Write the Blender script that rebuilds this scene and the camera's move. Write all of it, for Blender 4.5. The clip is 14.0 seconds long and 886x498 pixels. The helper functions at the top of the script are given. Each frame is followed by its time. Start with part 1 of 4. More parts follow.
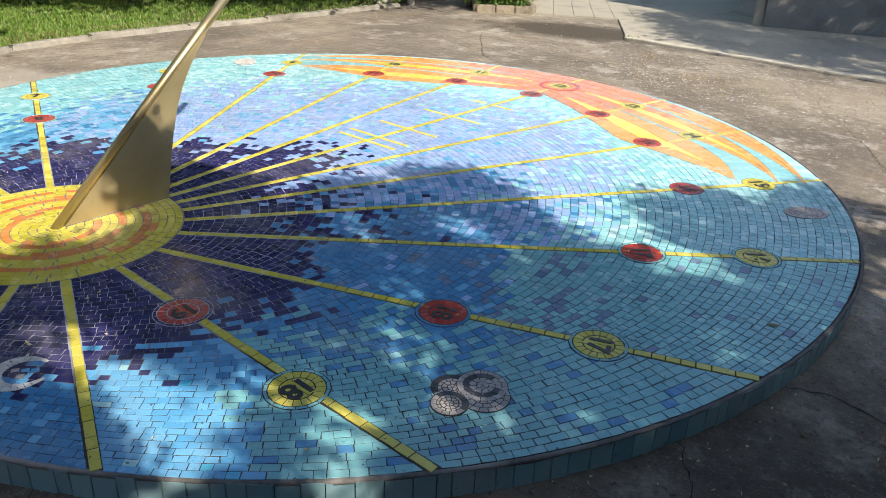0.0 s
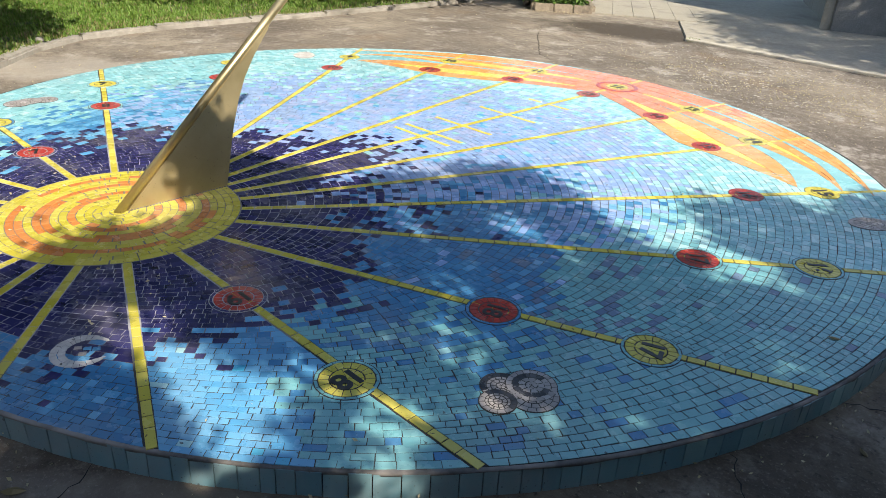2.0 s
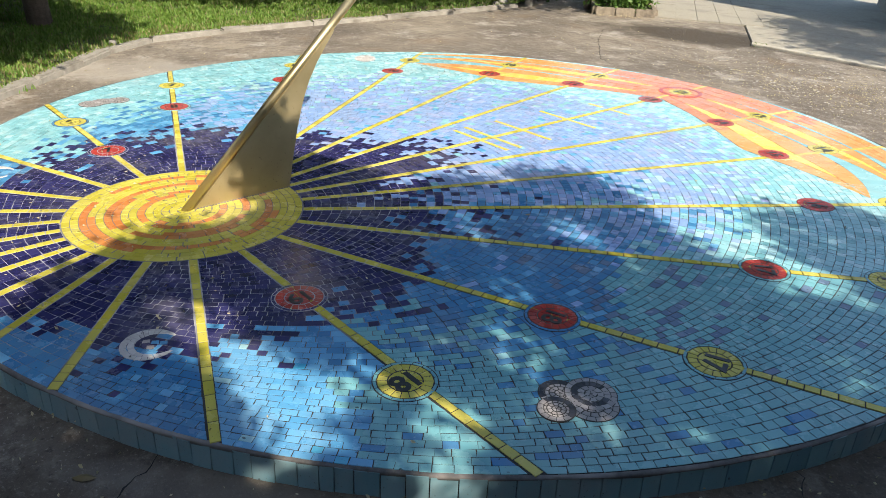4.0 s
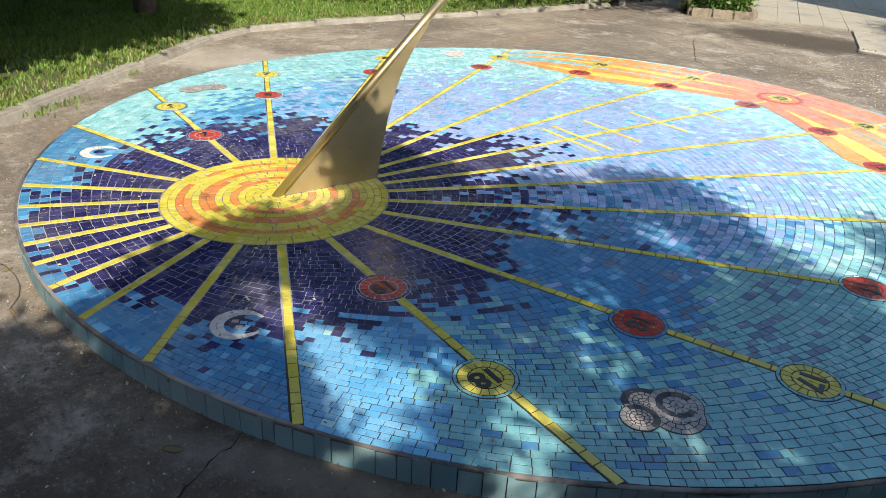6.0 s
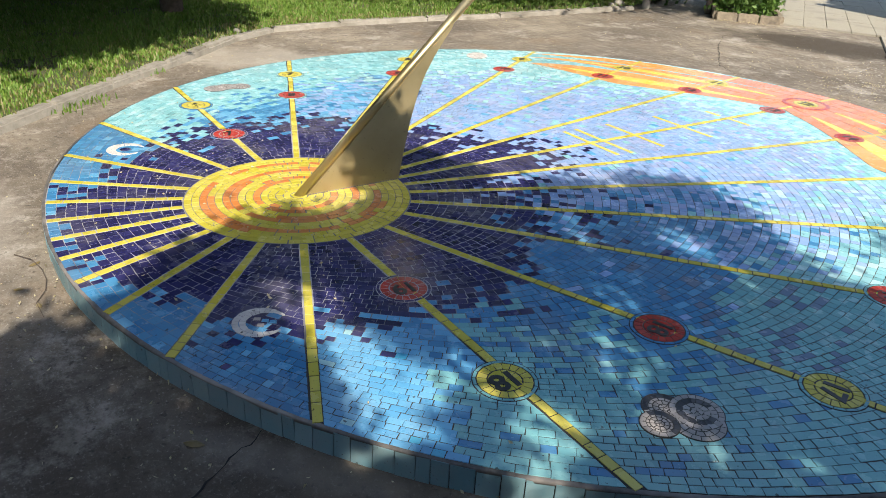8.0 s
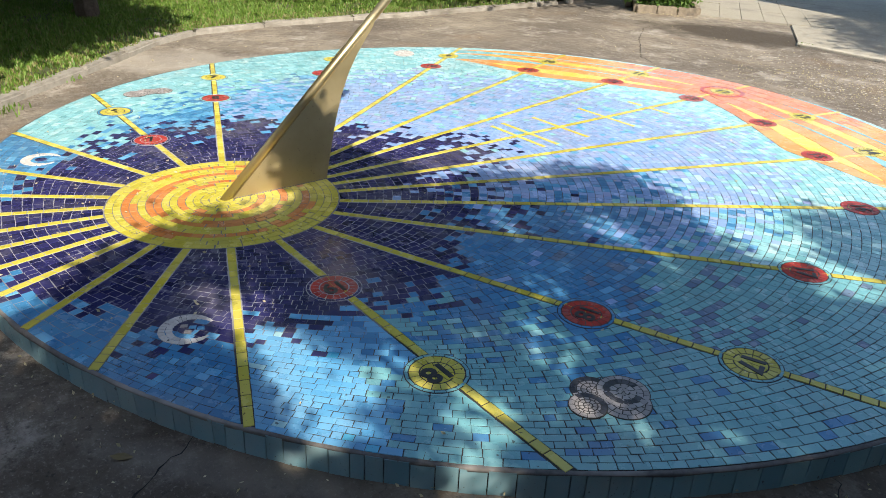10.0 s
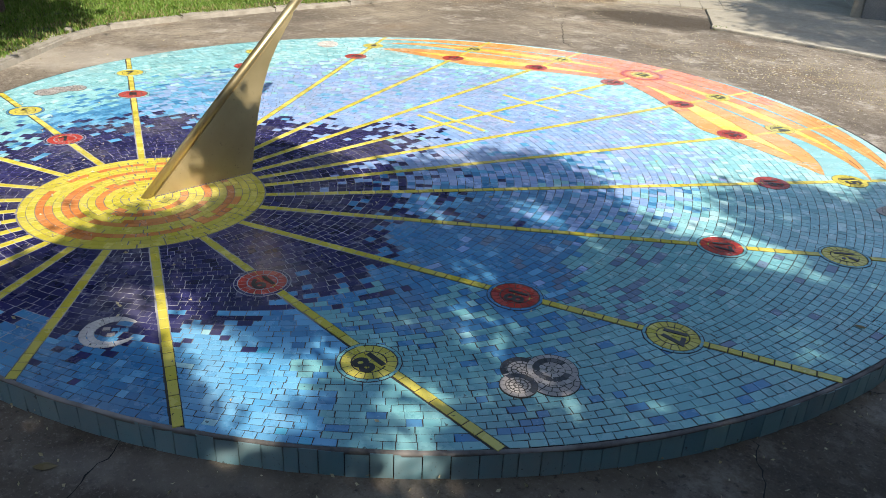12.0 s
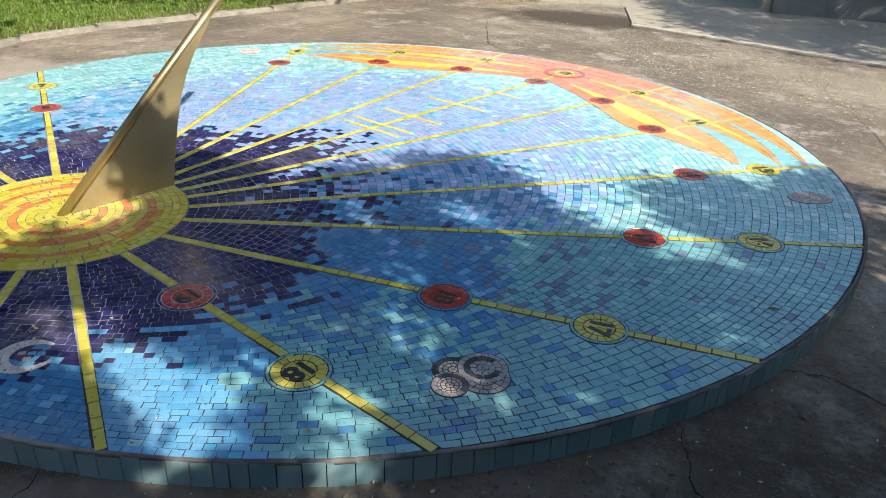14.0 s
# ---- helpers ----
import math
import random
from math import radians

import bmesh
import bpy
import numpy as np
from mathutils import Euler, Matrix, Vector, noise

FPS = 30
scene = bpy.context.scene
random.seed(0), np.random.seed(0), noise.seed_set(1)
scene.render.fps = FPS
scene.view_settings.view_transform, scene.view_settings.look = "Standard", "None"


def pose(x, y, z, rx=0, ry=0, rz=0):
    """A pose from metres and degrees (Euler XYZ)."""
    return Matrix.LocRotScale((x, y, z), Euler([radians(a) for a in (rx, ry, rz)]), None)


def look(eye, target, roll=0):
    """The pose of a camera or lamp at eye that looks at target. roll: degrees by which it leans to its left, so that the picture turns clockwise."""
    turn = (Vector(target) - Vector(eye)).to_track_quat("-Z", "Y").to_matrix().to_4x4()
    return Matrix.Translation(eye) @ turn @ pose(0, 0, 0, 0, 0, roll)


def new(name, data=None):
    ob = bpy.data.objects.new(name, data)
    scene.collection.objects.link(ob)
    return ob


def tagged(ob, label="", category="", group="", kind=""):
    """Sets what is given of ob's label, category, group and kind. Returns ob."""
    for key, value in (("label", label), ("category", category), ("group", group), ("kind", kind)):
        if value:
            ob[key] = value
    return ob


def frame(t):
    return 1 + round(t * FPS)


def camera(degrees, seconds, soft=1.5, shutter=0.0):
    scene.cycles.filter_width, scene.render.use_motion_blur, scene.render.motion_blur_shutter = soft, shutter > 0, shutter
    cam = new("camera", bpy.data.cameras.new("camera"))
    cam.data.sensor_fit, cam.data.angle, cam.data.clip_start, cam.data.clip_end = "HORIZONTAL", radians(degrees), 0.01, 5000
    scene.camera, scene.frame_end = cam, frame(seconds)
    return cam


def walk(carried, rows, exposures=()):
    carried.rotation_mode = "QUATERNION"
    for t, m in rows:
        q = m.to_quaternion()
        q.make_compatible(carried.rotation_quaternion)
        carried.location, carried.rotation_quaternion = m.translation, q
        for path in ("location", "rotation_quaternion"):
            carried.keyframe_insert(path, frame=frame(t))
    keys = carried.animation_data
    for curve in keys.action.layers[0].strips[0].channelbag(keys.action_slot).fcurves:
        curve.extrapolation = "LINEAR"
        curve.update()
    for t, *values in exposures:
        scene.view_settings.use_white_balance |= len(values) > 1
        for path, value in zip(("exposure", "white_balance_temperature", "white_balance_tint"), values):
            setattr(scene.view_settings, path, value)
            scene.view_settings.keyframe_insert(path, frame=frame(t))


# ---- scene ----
cam = camera(61.70, 14.0, soft=0.7)
ROWS = [
    (0.0, 3.461, -3.134, 1.621, 40.63, 64.27, -2.39),
    (0.5, 3.453, -3.142, 1.622, 41.05, 64.32, -2.74),
    (1.0, 3.443, -3.144, 1.621, 42.33, 64.25, -2.74),
    (1.5, 3.442, -3.148, 1.617, 43.60, 64.16, -2.61),
    (2.0, 3.442, -3.151, 1.615, 44.83, 63.91, -2.82),
    (2.5, 3.445, -3.157, 1.618, 45.61, 63.91, -2.30),
    (3.0, 3.438, -3.160, 1.617, 46.49, 63.94, -2.25),
    (5.5, 3.390, -3.195, 1.604, 53.91, 63.77, -2.34),
    (6.0, 3.381, -3.200, 1.600, 55.54, 63.52, -2.57),
    (6.5, 3.380, -3.202, 1.603, 57.04, 63.36, -2.69),
    (7.0, 3.375, -3.213, 1.604, 58.05, 63.40, -2.81),
    (9.5, 3.409, -3.193, 1.603, 53.54, 63.77, -2.48),
    (10.0, 3.425, -3.181, 1.602, 51.97, 63.67, -2.37),
    (10.5, 3.435, -3.173, 1.598, 50.65, 63.42, -2.45),
    (11.0, 3.446, -3.166, 1.596, 49.10, 63.24, -2.33),
    (11.5, 3.450, -3.165, 1.600, 47.81, 63.15, -2.50),
    (12.0, 3.460, -3.164, 1.600, 46.52, 63.16, -2.31),
    (12.5, 3.472, -3.156, 1.598, 45.19, 63.25, -1.99),
    (13.0, 3.483, -3.142, 1.600, 43.97, 63.38, -1.96),
    (13.5, 3.490, -3.134, 1.601, 42.76, 63.44, -1.95),
    (14.0, 3.499, -3.135, 1.606, 41.14, 63.55, -1.96),
]
EXPOSURE = 0.90
walk(cam, [(t, pose(x, y, z, rx, ry, rz)) for t, x, y, z, rz, rx, ry in ROWS], [(0.0, EXPOSURE, 6760, 10), (14.0, EXPOSURE, 6760, 10)])

# ---- light: a clear morning, the sun in the east ----
LAT, DECL, HOUR = radians(43.5), radians(20.0), radians(-53.8)
SUN_EL = math.asin(math.sin(LAT) * math.sin(DECL) + math.cos(LAT) * math.cos(DECL) * math.cos(HOUR))
SUN_AZ = math.acos((math.sin(DECL) - math.sin(LAT) * math.sin(SUN_EL)) / (math.cos(LAT) * math.cos(SUN_EL)))
SUN_WAY = Vector((math.cos(SUN_EL) * math.sin(SUN_AZ), math.cos(SUN_EL) * math.cos(SUN_AZ), math.sin(SUN_EL)))

world = bpy.data.worlds.new("world")
scene.world = world
world.use_nodes = True
sky = world.node_tree.nodes.new("ShaderNodeTexSky")
sky.sky_type = "NISHITA"
sky.sun_disc = False
sky.sun_elevation = SUN_EL
sky.sun_rotation = SUN_AZ
background = world.node_tree.nodes["Background"]
background.inputs["Strength"].default_value = 0.150
world.node_tree.links.new(sky.outputs[0], background.inputs["Color"])

sun_data = bpy.data.lights.new("sun", "SUN")
sun_data.energy, sun_data.angle, sun_data.color = 4.25, radians(0.53), (1.0, 0.93, 0.82)
sun = new("sun", sun_data)
sun.matrix_world = look(SUN_WAY * 40, (0, 0, 0))


# ---- materials ----
def nodes_of(name):
    m = bpy.data.materials.new(name)
    m.use_nodes = True
    t = m.node_tree
    return m, t, t.nodes["Principled BSDF"]


def add(t, kind, **values):
    n = t.nodes.new(kind)
    for key, value in values.items():
        n.inputs[key].default_value = value
    return n


def mix(t, fac, a, b, blend="MIX"):
    n = t.nodes.new("ShaderNodeMix")
    n.data_type, n.blend_type = "RGBA", blend
    for socket, value in ((n.inputs[0], fac), (n.inputs[6], a), (n.inputs[7], b)):
        if isinstance(value, bpy.types.NodeSocket):
            t.links.new(value, socket)
        elif isinstance(value, tuple):
            socket.default_value = (*value, 1.0)
        else:
            socket.default_value = value
    return n.outputs[2]


def ramp(t, value, low, high, a=0.0, b=1.0):
    n = t.nodes.new("ShaderNodeMapRange")
    n.inputs[1].default_value, n.inputs[2].default_value = low, high
    n.inputs[3].default_value, n.inputs[4].default_value = a, b
    t.links.new(value, n.inputs[0])
    return n.outputs[0]


def noise_at(t, scale, detail=4.0, rough=0.55, coords="Object"):
    c = t.nodes.new("ShaderNodeNewGeometry").outputs["Position"] if coords == "World" else t.nodes.new("ShaderNodeTexCoord").outputs[coords]
    n = add(t, "ShaderNodeTexNoise", Scale=scale, Detail=detail, Roughness=rough)
    t.links.new(c, n.inputs["Vector"])
    return n.outputs[0]


def bump(t, height, shader, strength=0.3, distance=0.01):
    n = add(t, "ShaderNodeBump", Strength=strength, Distance=distance)
    t.links.new(height, n.inputs["Height"])
    t.links.new(n.outputs[0], shader.inputs["Normal"])


def piece_random(t):
    """A number for each tile, be it an object of its own or an island of a joined mesh."""
    n = t.nodes.new("ShaderNodeMath")
    n.operation = "ADD"
    t.links.new(t.nodes.new("ShaderNodeObjectInfo").outputs["Random"], n.inputs[0])
    t.links.new(t.nodes.new("ShaderNodeNewGeometry").outputs["Random Per Island"], n.inputs[1])
    f = t.nodes.new("ShaderNodeMath")
    f.operation = "FRACT"
    t.links.new(n.outputs[0], f.inputs[0])
    return f.outputs[0]


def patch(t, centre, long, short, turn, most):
    """A ragged oval mask on the ground: 0 outside to most at its heart."""
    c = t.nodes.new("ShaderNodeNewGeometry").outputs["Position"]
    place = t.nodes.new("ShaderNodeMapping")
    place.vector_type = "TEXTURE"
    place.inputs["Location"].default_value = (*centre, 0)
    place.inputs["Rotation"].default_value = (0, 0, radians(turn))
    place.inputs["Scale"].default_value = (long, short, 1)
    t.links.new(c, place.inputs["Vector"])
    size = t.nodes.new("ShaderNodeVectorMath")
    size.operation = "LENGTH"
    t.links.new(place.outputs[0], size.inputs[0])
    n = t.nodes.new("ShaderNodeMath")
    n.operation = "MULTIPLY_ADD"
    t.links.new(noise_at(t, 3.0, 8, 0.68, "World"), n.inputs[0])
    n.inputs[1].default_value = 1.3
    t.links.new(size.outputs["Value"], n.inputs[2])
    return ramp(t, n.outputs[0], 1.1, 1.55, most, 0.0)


def glaze(name, a, b, rough=0.12, worn=0.35):
    """Glazed ceramic between two tints, dusty and scratched."""
    m, t, s = nodes_of(name)
    colour = mix(t, piece_random(t), a, b)
    dust = ramp(t, noise_at(t, 2.3, 6, 0.65, "World"), 0.48, 0.75, 0.0, worn)
    colour = mix(t, dust, colour, (0.30, 0.28, 0.25))
    specks = ramp(t, noise_at(t, 140, 2, 0.5, "World"), 0.66, 0.74, 0.0, 0.5)
    colour = mix(t, specks, colour, (0.09, 0.08, 0.07))
    pocks = ramp(t, noise_at(t, 48, 2, 0.4, "World"), 0.715, 0.745, 0.0, 0.75)
    colour = mix(t, pocks, colour, (0.045, 0.040, 0.036))
    t.links.new(colour, s.inputs["Base Color"])
    t.links.new(ramp(t, noise_at(t, 11, 5, 0.6, "World"), 0.3, 0.75, rough, rough + 0.26), s.inputs["Roughness"])
    bump(t, noise_at(t, 30, 3, 0.5, "World"), s, 0.08, 0.004)
    return m


GLAZES = {
    "navy": glaze("navy_glaze", (0.016, 0.016, 0.068), (0.038, 0.037, 0.132)),
    "blue": glaze("blue_glaze", (0.044, 0.196, 0.400), (0.076, 0.270, 0.475)),
    "sky": glaze("sky_blue_glaze", (0.095, 0.345, 0.590), (0.160, 0.430, 0.660)),
    "azure": glaze("azure_glaze", (0.050, 0.380, 0.600), (0.085, 0.450, 0.660)),
    "peri": glaze("periwinkle_glaze", (0.235, 0.375, 0.650), (0.315, 0.465, 0.725)),
    "lilac": glaze("lilac_glaze", (0.320, 0.400, 0.660), (0.375, 0.465, 0.700)),
    "teal": glaze("teal_glaze", (0.150, 0.392, 0.430), (0.195, 0.462, 0.490)),
    "aqua": glaze("aqua_glaze", (0.225, 0.520, 0.570), (0.310, 0.600, 0.630)),
    "pale": glaze("pale_aqua_glaze", (0.370, 0.650, 0.680), (0.470, 0.720, 0.730)),
    "slate": glaze("slate_blue_glaze", (0.110, 0.180, 0.290), (0.160, 0.240, 0.340)),
    "orange": glaze("orange_glaze", (0.740, 0.325, 0.090), (0.790, 0.400, 0.140)),
    "coral": glaze("coral_glaze", (0.640, 0.195, 0.070), (0.700, 0.260, 0.105)),
    "terracotta": glaze("terracotta_glaze", (0.560, 0.190, 0.050), (0.650, 0.260, 0.075)),
    "yellow": glaze("yellow_glaze", (0.520, 0.445, 0.050), (0.620, 0.540, 0.100)),
    "lemon": glaze("lemon_glaze", (0.740, 0.600, 0.090), (0.800, 0.680, 0.160)),
    "red": glaze("red_glaze", (0.370, 0.035, 0.028), (0.430, 0.050, 0.036)),
    "white": glaze("offwhite_glaze", (0.560, 0.530, 0.500), (0.680, 0.650, 0.610)),
    "stone": glaze("stone_grey_glaze", (0.300, 0.275, 0.262), (0.430, 0.395, 0.375)),
    "charcoal": glaze("charcoal_glaze", (0.035, 0.036, 0.044), (0.070, 0.070, 0.080)),
    "grey": glaze("dark_grey_glaze", (0.085, 0.080, 0.090), (0.150, 0.140, 0.150)),
    "black": glaze("black_glaze", (0.014, 0.014, 0.016), (0.030, 0.028, 0.028), 0.3, 0.2),
    "rim": glaze("rim_blue_glaze", (0.120, 0.250, 0.300), (0.180, 0.330, 0.370), 0.3, 0.6),
}


def grout_material():
    """Cement between the tiles, pale where the dark tiles were laid, dark grey with dirt elsewhere."""
    m, t, s = nodes_of("grout")
    c = t.nodes.new("ShaderNodeNewGeometry").outputs["Position"]
    d = t.nodes.new("ShaderNodeVectorMath")
    d.operation = "DISTANCE"
    d.inputs[1].default_value = (0.0, FOOT_Y, TOP)
    t.links.new(c, d.inputs[0])
    n = t.nodes.new("ShaderNodeMath")
    n.operation = "MULTIPLY_ADD"
    t.links.new(noise_at(t, 2.5, 3, 0.5, "World"), n.inputs[0])
    n.inputs[1].default_value = 0.9
    t.links.new(d.outputs["Value"], n.inputs[2])
    pale = ramp(t, n.outputs[0], 1.55, 1.95, 1.0, 0.0)
    outside = ramp(t, d.outputs["Value"], SUN_R, SUN_R + 0.01, 0.35, 1.0)
    both = t.nodes.new("ShaderNodeMath")
    both.operation = "MULTIPLY"
    t.links.new(pale, both.inputs[0])
    t.links.new(outside, both.inputs[1])
    pale = both.outputs[0]
    dark = mix(t, noise_at(t, 9, 4, 0.6, "World"), (0.022, 0.020, 0.018), (0.060, 0.054, 0.047))
    light = mix(t, noise_at(t, 6, 4, 0.6, "World"), (0.20, 0.20, 0.22), (0.48, 0.47, 0.48))
    t.links.new(mix(t, pale, dark, light), s.inputs["Base Color"])
    s.inputs["Roughness"].default_value = 0.9
    return m


def rough_material(name, a, b, scale, rough=0.9, relief=0.4, distance=0.01, c=None, c_scale=3.0, c_range=(0.52, 0.7)):
    m, t, s = nodes_of(name)
    fine = noise_at(t, scale, 8, 0.65, "World")
    colour = mix(t, ramp(t, fine, 0.3, 0.7), a, b)
    if c:
        colour = mix(t, ramp(t, noise_at(t, c_scale, 5, 0.6, "World"), *c_range), colour, c)
    t.links.new(colour, s.inputs["Base Color"])
    s.inputs["Roughness"].default_value = rough
    bump(t, fine, s, relief, distance)
    return m


def ground_material():
    """Old trodden concrete: brown-grey, pale worn crusts, grit, damp stains; darkened where the near yard is shaded."""
    m, t, s = nodes_of("old_concrete")
    broad = noise_at(t, 0.55, 5, 0.6, "World")
    middle = noise_at(t, 3.2, 9, 0.7, "World")
    fine = noise_at(t, 75, 6, 0.7, "World")
    colour = mix(t, ramp(t, broad, 0.38, 0.62), (0.120, 0.098, 0.076), (0.300, 0.258, 0.200))
    colour = mix(t, ramp(t, middle, 0.42, 0.66, 0.0, 0.8), colour, (0.115, 0.095, 0.076))
    mottle = noise_at(t, 13, 7, 0.72, "World")
    colour = mix(t, ramp(t, mottle, 0.52, 0.66, 0.0, 0.55), colour, (0.340, 0.305, 0.260))
    colour = mix(t, ramp(t, mottle, 0.46, 0.34, 0.0, 0.6), colour, (0.085, 0.070, 0.056))
    stain = ramp(t, noise_at(t, 1.3, 7, 0.62, "World"), 0.55, 0.68, 0.0, 0.6)
    colour = mix(t, stain, colour, (0.200, 0.140, 0.085))
    crust = ramp(t, noise_at(t, 1.7, 12, 0.8, "World"), 0.53, 0.62, 0.0, 0.8)
    colour = mix(t, crust, colour, (0.420, 0.385, 0.335))
    grit = ramp(t, fine, 0.56, 0.66, 0.0, 0.6)
    colour = mix(t, grit, colour, (0.460, 0.430, 0.380))
    pits = ramp(t, noise_at(t, 34, 4, 0.6, "World"), 0.58, 0.68, 0.0, 0.75)
    colour = mix(t, pits, colour, (0.060, 0.050, 0.040))
    cells = add(t, "ShaderNodeTexVoronoi", Scale=13.0)
    t.links.new(t.nodes.new("ShaderNodeNewGeometry").outputs["Position"], cells.inputs["Vector"])
    chips = ramp(t, cells.outputs["Distance"], 0.13, 0.21, 1.0, 0.0)
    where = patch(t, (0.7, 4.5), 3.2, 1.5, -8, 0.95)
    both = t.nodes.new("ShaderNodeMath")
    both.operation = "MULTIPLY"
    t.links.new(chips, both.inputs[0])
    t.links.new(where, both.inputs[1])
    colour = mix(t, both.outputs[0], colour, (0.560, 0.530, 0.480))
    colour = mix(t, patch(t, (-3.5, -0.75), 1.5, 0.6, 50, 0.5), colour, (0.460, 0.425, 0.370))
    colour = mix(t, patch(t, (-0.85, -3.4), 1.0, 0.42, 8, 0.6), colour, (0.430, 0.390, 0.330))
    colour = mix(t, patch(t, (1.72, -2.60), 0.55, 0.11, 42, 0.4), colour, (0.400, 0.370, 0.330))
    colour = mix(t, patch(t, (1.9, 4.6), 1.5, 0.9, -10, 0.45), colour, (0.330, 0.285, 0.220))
    # Deepens the near yard's shade in the colour, over somewhat darker concrete.
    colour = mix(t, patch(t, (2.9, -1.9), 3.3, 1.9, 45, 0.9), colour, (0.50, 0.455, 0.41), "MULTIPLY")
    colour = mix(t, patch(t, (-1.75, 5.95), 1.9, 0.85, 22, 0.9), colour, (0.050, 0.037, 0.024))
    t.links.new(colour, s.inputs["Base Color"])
    s.inputs["Roughness"].default_value = 0.9
    bump(t, mix(t, 0.5, fine, middle), s, 0.8, 0.015)
    return m


def leaf_material(name, a, b):
    m, t, s = nodes_of(name)
    colour = mix(t, piece_random(t), a, b)
    t.links.new(colour, s.inputs["Base Color"])
    s.inputs["Roughness"].default_value = 0.55
    thin = t.nodes.new("ShaderNodeBsdfTranslucent")
    t.links.new(colour, thin.inputs["Color"])
    both = t.nodes.new("ShaderNodeMixShader")
    both.inputs[0].default_value = 0.3
    t.links.new(s.outputs[0], both.inputs[1])
    t.links.new(thin.outputs[0], both.inputs[2])
    t.links.new(both.outputs[0], t.nodes["Material Output"].inputs["Surface"])
    return m


def brass_material(name="gold_paint", metal=0.35, light=1.0, smooth=0.34):
    m, t, s = nodes_of(name)
    cloud = noise_at(t, 4.0, 6, 0.6)
    colour = mix(t, ramp(t, cloud, 0.35, 0.7), (0.37 * light, 0.295 * light, 0.15 * light), (0.46 * light, 0.375 * light, 0.21 * light))
    colour = mix(t, ramp(t, noise_at(t, 60, 4, 0.7), 0.64, 0.72, 0.0, 0.6), colour, (0.16, 0.12, 0.06))
    t.links.new(colour, s.inputs["Base Color"])
    s.inputs["Metallic"].default_value = metal
    t.links.new(ramp(t, cloud, 0.3, 0.7, smooth, smooth + 0.16), s.inputs["Roughness"])
    bump(t, noise_at(t, 25, 5, 0.6), s, 0.08, 0.003)
    return m


# ---- the plan, in metres: the dial's centre is the origin, y points north ----
RADIUS, TOP, FOOT_Y = 3.024, 0.10, -1.839
SINE = math.sin(LAT)
RIM_X = 0.015
SUN_R, RED_R, YELLOW_R = 0.575, 2.155, 2.60
GROUT = grout_material()
CONCRETE = ground_material()
BRASS = brass_material(metal=0.75, light=1.15, smooth=0.38)
ROD_METAL = brass_material("brushed_brass", 0.85, 1.25, 0.26)
rng = random.Random(4)


def link(name, mesh, parent=None, label=""):
    ob = new(name, mesh)
    if parent:
        ob.parent = parent
    if label:
        ob["label"] = label
    return ob


def part(name, bm, material, parent=None, label="", smooth=False):
    mesh = bpy.data.meshes.new(name)
    bm.to_mesh(mesh)
    bm.free()
    mesh.materials.append(material)
    if smooth:
        mesh.shade_smooth()
    return link(name, mesh, parent, label)


def thing(name, label, category, group="", kind="", place=(0, 0, 0)):
    ob = new(name)
    ob.empty_display_size = 0.1
    ob.location = place
    return tagged(ob, label, category, group, kind)


class Pieces:
    """Tiles gathered into one mesh: each a low prism with a chamfered upper edge."""

    def __init__(self):
        self.verts, self.faces, self.slots, self.names = [], [], [], []

    def add(self, corners, colour, top=TOP, low=0.006, cut=0.0012):
        n = len(corners)
        cx, cy = sum(c[0] for c in corners) / n, sum(c[1] for c in corners) / n
        tip_x, tip_y = rng.uniform(-0.012, 0.012), rng.uniform(-0.012, 0.012)
        k = len(self.verts)
        rings = ((low, 0.0), (cut * 0.6, 0.0), (0.0, cut))
        for down, inset in rings:
            for x, y in corners:
                d = math.hypot(x - cx, y - cy) or 1.0
                f = max(0.2, 1 - inset * 1.4 / d)
                px, py = cx + (x - cx) * f, cy + (y - cy) * f
                self.verts.append((px, py, top - down + (px - cx) * tip_x + (py - cy) * tip_y))
        if colour not in self.names:
            self.names.append(colour)
        slot = self.names.index(colour)
        for r in (0, 1):
            for i in range(n):
                j = (i + 1) % n
                self.faces.append((k + r * n + i, k + r * n + j, k + r * n + n + j, k + r * n + n + i))
                self.slots.append(slot)
        self.faces.append(tuple(k + 2 * n + i for i in range(n)))
        self.slots.append(slot)

    def build(self, name, parent, label="", kind=""):
        mesh = bpy.data.meshes.new(name)
        mesh.from_pydata(self.verts, [], self.faces)
        for c in self.names:
            mesh.materials.append(GLAZES[c])
        mesh.polygons.foreach_set("material_index", self.slots)
        mesh.update()
        ob = link(name, mesh, parent, label)
        if kind:
            ob["kind"] = kind
        return ob


def hour_angle(h):
    """The way of an hour line, from north towards east, in radians."""
    a = radians(15 * (h - 12))
    return math.atan2(SINE * math.sin(a), math.cos(a))


def hour_of(th):
    return 12 + math.degrees(math.atan2(math.sin(th) / SINE, math.cos(th))) / 15


def rim_at(th, radius=RADIUS):
    """How far the rim is from the gnomon's foot in that direction."""
    s, c = math.sin(th), math.cos(th)
    return -FOOT_Y * c + math.sqrt(radius ** 2 - (FOOT_Y * s) ** 2) + (RIM_X * s if radius > 2.9 else 0.0)


def at(th, rho):
    return rho * math.sin(th), FOOT_Y + rho * math.cos(th)


def wing_inner(a):
    """Inner edge of the fiery wings, by the angle from north about the dial's centre, in degrees."""
    a = abs(a)
    if a > 57:
        return 9.0
    if a < 4:
        return 2.28 - 0.02 * a
    if a < 36:
        return 2.20 - 0.26 * math.sin(radians((a - 4) / 32 * 90)) + 0.0
    return 1.94 + 0.52 * ((a - 36) / 21) ** 1.25


